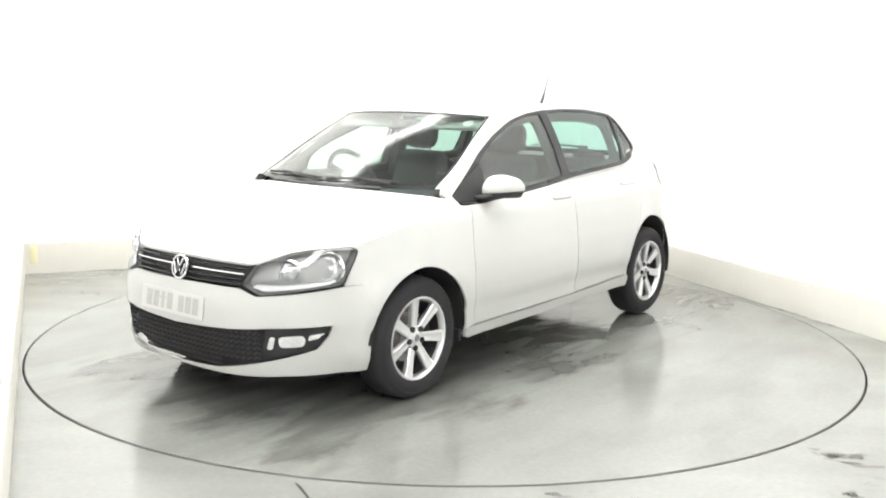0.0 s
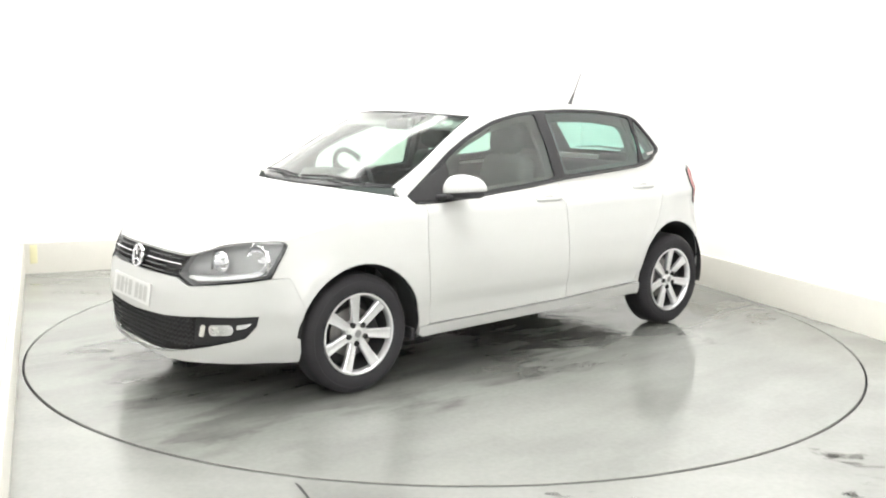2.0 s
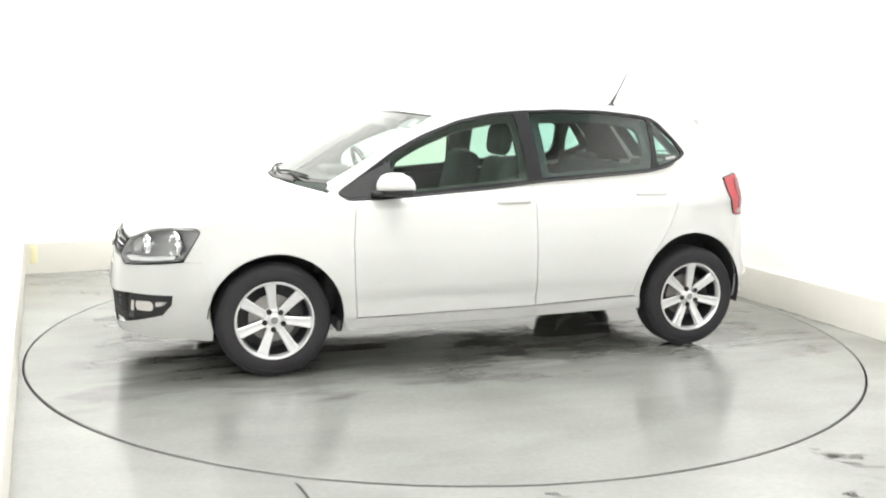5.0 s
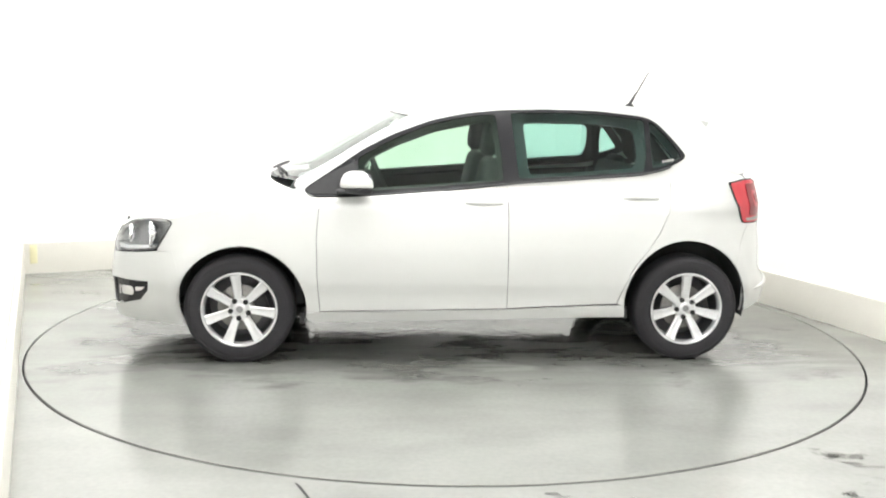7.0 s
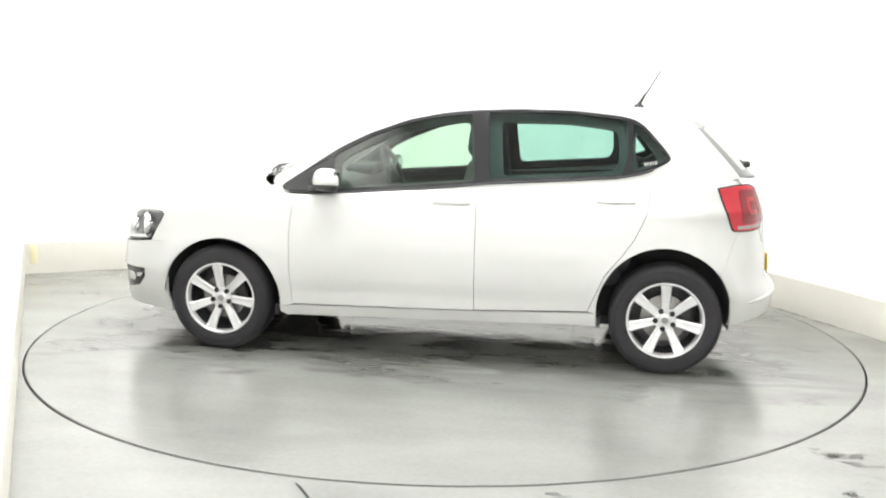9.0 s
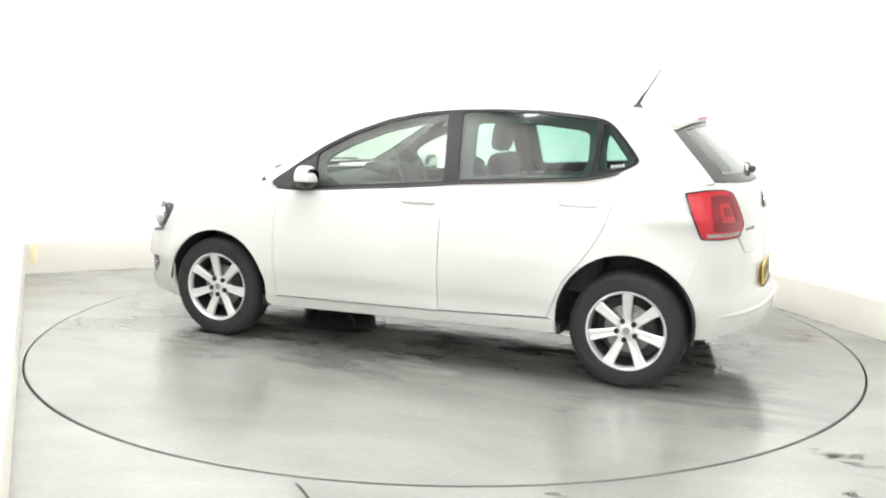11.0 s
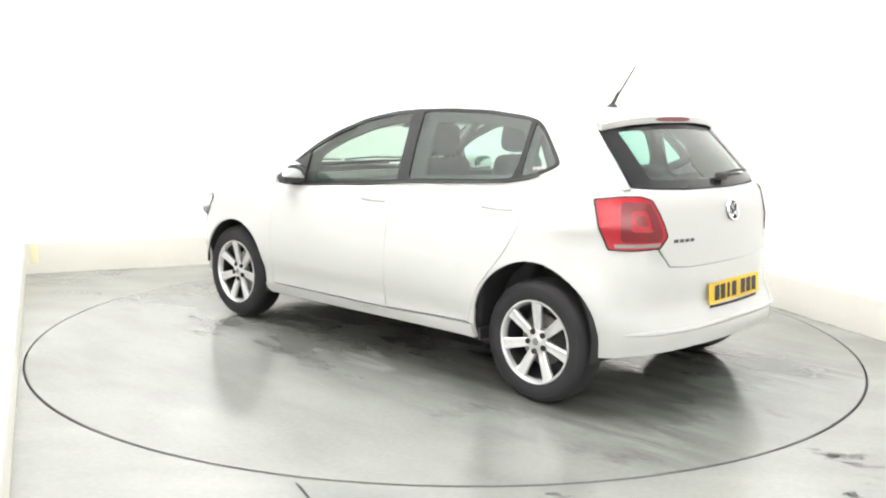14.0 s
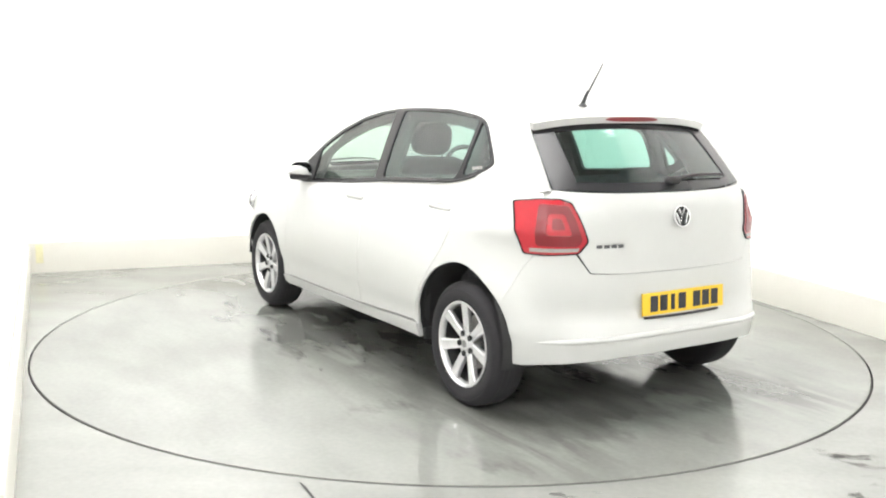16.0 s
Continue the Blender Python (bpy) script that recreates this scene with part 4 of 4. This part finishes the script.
def inner_shell(car):
    for m in (False, True):
        part("door_lining", patch([(.8, .9), (-.2, .95), (-1.0, .99), (-.86, .3), (.8, .26)], flank, step=.12, out=-.04, thick=.03, mirror=m), DASH, car, "dark door lining")
        part("quarter_lining", patch([(-1.0, .99), (-1.25, 1.05), (-1.56, 1.03), (-1.62, .8), (-1.5, .72), (-1.0, .75)], flank, step=.1, out=-.045, thick=.02, mirror=m), DASH, car)
        y = -1 if m else 1
        for a, b, w in (((-.26, .95), (-.225, 1.36), .05), ((.9, .92), (.33, 1.31), .03), ((-1.06, 1.0), (-1.0, 1.35), .045)):
            pa, pb = house(*a, -.06), house(*b, -.05)
            d = Vector((pb[0] - pa[0], y * (pb[1] - pa[1]), pb[2] - pa[2]))
            bm = rbox(w, .04, d.length, .012, Matrix.Translation((Vector((pa[0], y * pa[1], pa[2])) + d / 2)) @ d.to_track_quat("Z", "Y").to_matrix().to_4x4())
            part("inner_pillar", bm, DASH, car)
        part("rear_pillar_lining", patch([(-1.24, 1.1), (-1.2, 1.22), (-1.08, 1.33), (-1.34, 1.31), (-1.44, 1.2), (-1.57, 1.05), (-1.3, 1.04)], house, step=.08, out=-.035, thick=.02, mirror=m), DASH, car)
        part("window_trim", patch(WINDOWS, house, [FRONT_TRIM, REAR_TRIM, QUARTER_TRIM], step=.05, out=-.045, thick=.02, mirror=m), DASH, car, "dark trim inside the side windows")
        part("sun_visor", rbox(.14, .4, .02, .008, Matrix.Translation((.33, y * .33, 1.3)) @ pose(0, 0, 0, 0, 25, 0)), LINING, car, "pale folded sun visor")
    part("floor_pan", rbox(3.2, 1.1, .06, .01, Matrix.Translation((.2, 0, .23))), DARK, car)
    part("floor_pan", rbox(1.62, 1.5, .05, .01, Matrix.Translation((0, 0, .3))), DARK, car)
    part("nose_filler", rbox(.24, 1.1, .34, .02, Matrix.Translation((1.72, 0, .42))), DARK, car)
    part("engine_block", rbox(.75, 1.0, .4, .03, Matrix.Translation((1.3, 0, .48))), DARK, car)
    part("tail_filler", rbox(.36, 1.0, .36, .02, Matrix.Translation((-1.5, 0, .55))), DARK, car)
    part("exhaust_box", rbox(.25, .5, .14, .04, Matrix.Translation((-1.5, -.25, .33))), STEEL, car, "steel exhaust silencer")
    part("boot_shelf", rbox(.5, 1.16, .03, .008, Matrix.Translation((-1.28, 0, .96))), DASH, car, "black parcel shelf")
    part("bulkhead", rbox(.06, 1.35, .6, .02, Matrix.Translation((.92, 0, .6))), DARK, car)
    # dashboard and wheel
    dash = prism([(1.0, .925), (.92, .95), (.7, .965), (.6, .935), (.58, .85), (.62, .6), (.75, .5), (1.0, .5)], -.61, .61, .02)
    d = part("dashboard", dash, DASH, car, "dark grey dashboard")
    part("binnacle", rbox(.2, .34, .07, .03, Matrix.Translation((.66, -.35, .975))), DASH, d)
    sw = [Vector((.185 * math.cos(a), .185 * math.sin(a), 0)) for a in [2 * math.pi * i / 36 for i in range(37)]]
    turn = Matrix.Translation((.47, -.35, .95)) @ pose(0, 0, 0, 0, -66, 0)
    w = part("steering_wheel", rod([turn @ p for p in sw], .016, 8), DASH, car, "black three-spoke steering wheel")
    for a in (0, 115, 245):
        a = radians(a + 180)
        part("wheel_spoke", rod([turn @ Vector((0, 0, -.02)), turn @ Vector((.18 * math.cos(a), .18 * math.sin(a), 0))], .02, 6), DASH, w)
    part("horn_pad", rbox(.13, .15, .05, .02, turn @ Matrix.Translation((0, 0, -.015))), DASH, w)
    part("interior_mirror", rbox(.03, .22, .06, .012, Matrix.Translation((.4, 0, 1.285))), PLASTIC, car, "black interior mirror")


def seat(car, y):
    top = part("front_seat", rbox(.5, .48, .16, .05, Matrix.Translation((.1, y, .5))), FABRIC, car, "charcoal fabric front seat")
    back = rbox(.15, .47, .62, .055, None, .82)
    back.transform(Matrix.Translation((-.135, y, .8)) @ pose(0, 0, 0, 0, -11, 0))
    part("backrest", back, FABRIC, top)
    head = bmesh.new()
    bmesh.ops.create_uvsphere(head, u_segments=24, v_segments=16, radius=1)
    for v in head.verts:
        v.co = tuple(math.copysign(abs(c) ** .62, c) * k for c, k in zip(v.co, (.05, .125, .095)))
    head.transform(Matrix.Translation((-.168, y, 1.21)) @ pose(0, 0, 0, 0, -8, 0))
    part("headrest", head, FABRIC, top)
    for k in (-.06, .06):
        part("headrest_post", rod([(-.19, y + k, 1.04), (-.178, y + k, 1.16)], .006, 6), CHROME, top)


def rear_bench(car):
    top = part("rear_bench", rbox(.5, 1.24, .18, .05, Matrix.Translation((-.75, 0, .52))), FABRIC, car, "charcoal fabric rear bench")
    back = rbox(.14, 1.22, .56, .05)
    back.transform(Matrix.Translation((-1.04, 0, .78)) @ pose(0, 0, 0, 0, -16, 0))
    part("backrest", back, FABRIC, top)
    for y in (-.38, .38):
        head = rbox(.09, .26, .12, .035, None, .88)
        head.transform(Matrix.Translation((-1.11, y, 1.035)) @ pose(0, 0, 0, 0, -12, 0))
        part("headrest", head, FABRIC, top)


def stack(plan, centre, levels, y):
    """A closed body of level slices: (height, scale of the plan) from the foot up."""
    bm = bmesh.new()
    loops = []
    for z, k in levels:
        loops.append([bm.verts.new((centre[0] + (px - centre[0]) * k, y * (centre[1] + (py - centre[1]) * k), z)) for px, py in plan])
    for a, b in zip(loops, loops[1:]):
        for i in range(len(plan)):
            j = (i + 1) % len(plan)
            bm.faces.new((a[i], a[j], b[j], b[i]))
    bm.faces.new(loops[0][::-1]), bm.faces.new(loops[-1])
    bmesh.ops.recalc_face_normals(bm, faces=bm.faces[:])
    return bm


def door_mirror(car, m):
    """A wedge-shaped housing swept back to its outer tip, on a black foot."""
    y = -1 if m else 1
    plan = rounded([(.548, .765), (.516, .905), (.53, .937), (.6, .905), (.665, .85), (.7, .79), (.69, .762)], .03, 4)
    mid = (.59, .845)
    body = stack(plan, mid, ((.948, .95), (.953, .99), (.968, 1.0), (.99, .975), (1.01, .9), (1.028, .79), (1.042, .63), (1.051, .42), (1.055, .15)), y)
    for v in body.verts:
        k = max(0, min(1, (abs(v.co.y) - .77) / .165))
        v.co.z = .956 + .016 * k + (v.co.z - .948) * (1 - .4 * k)
    top = part("door_mirror", body, PAINT, car, "white door mirror with a black foot")
    part("mirror_base", stack(plan, (.59, .84), ((.934, .7), (.94, .84), (.962, .93)), y), PLASTIC, top, "black lower mirror cover")
    foot = rbox(.12, .12, .028, .012, Matrix.Translation((.655, y * .765, .937)) @ pose(0, 0, 0, y * 6, 0, 0))
    part("mirror_foot", foot, PLASTIC, top)
    for nm, grow, x, mat, label in (("mirror_rim", 1.0, .541, PLASTIC, "black rim round the mirror glass"), ("mirror_glass", .86, .536, MIRROR, "dark mirror glass")):
        poly = rounded([(-.078 * grow, -.036 * grow), (.076 * grow, -.03 * grow), (.07 * grow, .022 * grow), (.04 * grow, .047 * grow), (-.05 * grow, .047 * grow), (-.08 * grow, .02 * grow)], .02, 3)
        bm = bmesh.new()
        near, back = [[bm.verts.new((x + dx - .1 * p, y * (.845 + p), .999 + q * .86 + .04 * p)) for p, q in poly] for dx in (0, .012)]
        bm.faces.new(near), bm.faces.new(back[::-1])
        for i in range(len(poly)):
            bm.faces.new((near[i], back[i], back[(i + 1) % len(poly)], near[(i + 1) % len(poly)]))
        bmesh.ops.recalc_face_normals(bm, faces=bm.faces[:])
        part(nm, bm, mat, top, label)
    part("mirror_sail", patch([(.885, .945), (.86, .92), (.6, .918), (.6, 1.1), (.75, 1.03)], house, step=.06, out=.007, thick=.008, mirror=m), PLASTIC, top, "black sail panel")


def antenna(car):
    base = bmesh.new()
    bmesh.ops.create_uvsphere(base, u_segments=16, v_segments=10, radius=1)
    base.transform(Matrix.Translation((-1.085, 0, 1.41)) @ Matrix.Diagonal((.032, .016, .02, 1)))
    top = part("roof_aerial", base, PLASTIC, car, "black whip aerial on the roof")
    part("aerial_foot", rod([(-1.08, 0, 1.415), (-1.1, 0, 1.45), (-1.122, 0, 1.49)], .0125, 8, .5), PLASTIC, top)
    part("mast", rod([(-1.09, 0, 1.425), (-1.105, 0, 1.455), (-1.205, -.02, 1.625)], .007, 6, .5), PLASTIC, top)


def build_car():
    car = new("car")
    tagged(car, "white five-door hatchback with silver alloy wheels on a turntable", "car")
    body_panels(car)
    glazing(car)
    front_end(car)
    rear_end(car)
    wheels(car)
    inner_shell(car)
    seat(car, .34)
    seat(car, -.34)
    rear_bench(car)
    door_mirror(car, False)
    door_mirror(car, True)
    antenna(car)
    return car


floor = studio()
# the leftmost panel and the three at y -6.9 are added, unseen fill
for px, py, sx, sy, turn in ((-2.25, .1, .9, 1.9, 23), (-1.05, -1.2, .95, 2.4, 0), (.0, -1.2, .95, 2.4, 0), (1.05, -1.2, .95, 2.4, 0), (-1.04, 2.22, 3.9, .4, 23.5), (2.05, 1.05, .35, 2.6, 21), (-3.2, -6.9, 2.8, 1.4, 0), (.0, -6.9, 2.8, 1.4, 0), (2.9, -6.9, 2.4, 1.4, 0)):
    ceiling_panel(pose(px, py, HEIGHT - .005, 0, 0, turn), sx, sy)
turntable = build_turntable()
line_scuffs(turntable, -.45, 1.16, -.05, 1.12, 7, .04, 3, .02)
line_scuffs(floor, .35, -2.52, 1.0, -2.64, 7, .04, 11, .03)
line_scuffs(floor, 1.55, -2.0, 1.95, -2.2, 6, .05, 12, .04)
line_scuffs(floor, 1.5, -2.3, 2.0, -2.5, 5, .06, 13, .04)
line_scuffs(floor, 2.35, .9, 2.6, .2, 6, .04, 14, .03)
car = build_car()

# the turn of the deck: seconds and degrees of the car's nose
TURN = ((0, 232.42), (0.5, 230.28), (1, 227.24), (1.5, 223.85), (2, 220.27), (2.5, 216.75), (3, 213.20), (3.5, 209.62), (4, 206.04), (6.5, 188.76), (7, 185.34), (7.5, 181.94), (8, 178.51), (8.5, 175.08), (9, 171.61), (11.5, 154.35), (12, 150.81), (12.5, 147.35), (13, 143.89), (13.5, 140.37), (14, 136.82), (14.5, 133.37), (15, 129.82), (15.5, 126.33), (16, 122.63))


def motions():
    walk(turntable, [(t, Matrix.Rotation(radians(a), 4, "Z")) for t, a in TURN])
    walk(car, [(t, Matrix.Rotation(radians(a), 4, "Z") @ Matrix.Translation((-.052, -.052, .0015))) for t, a in TURN])


motions()
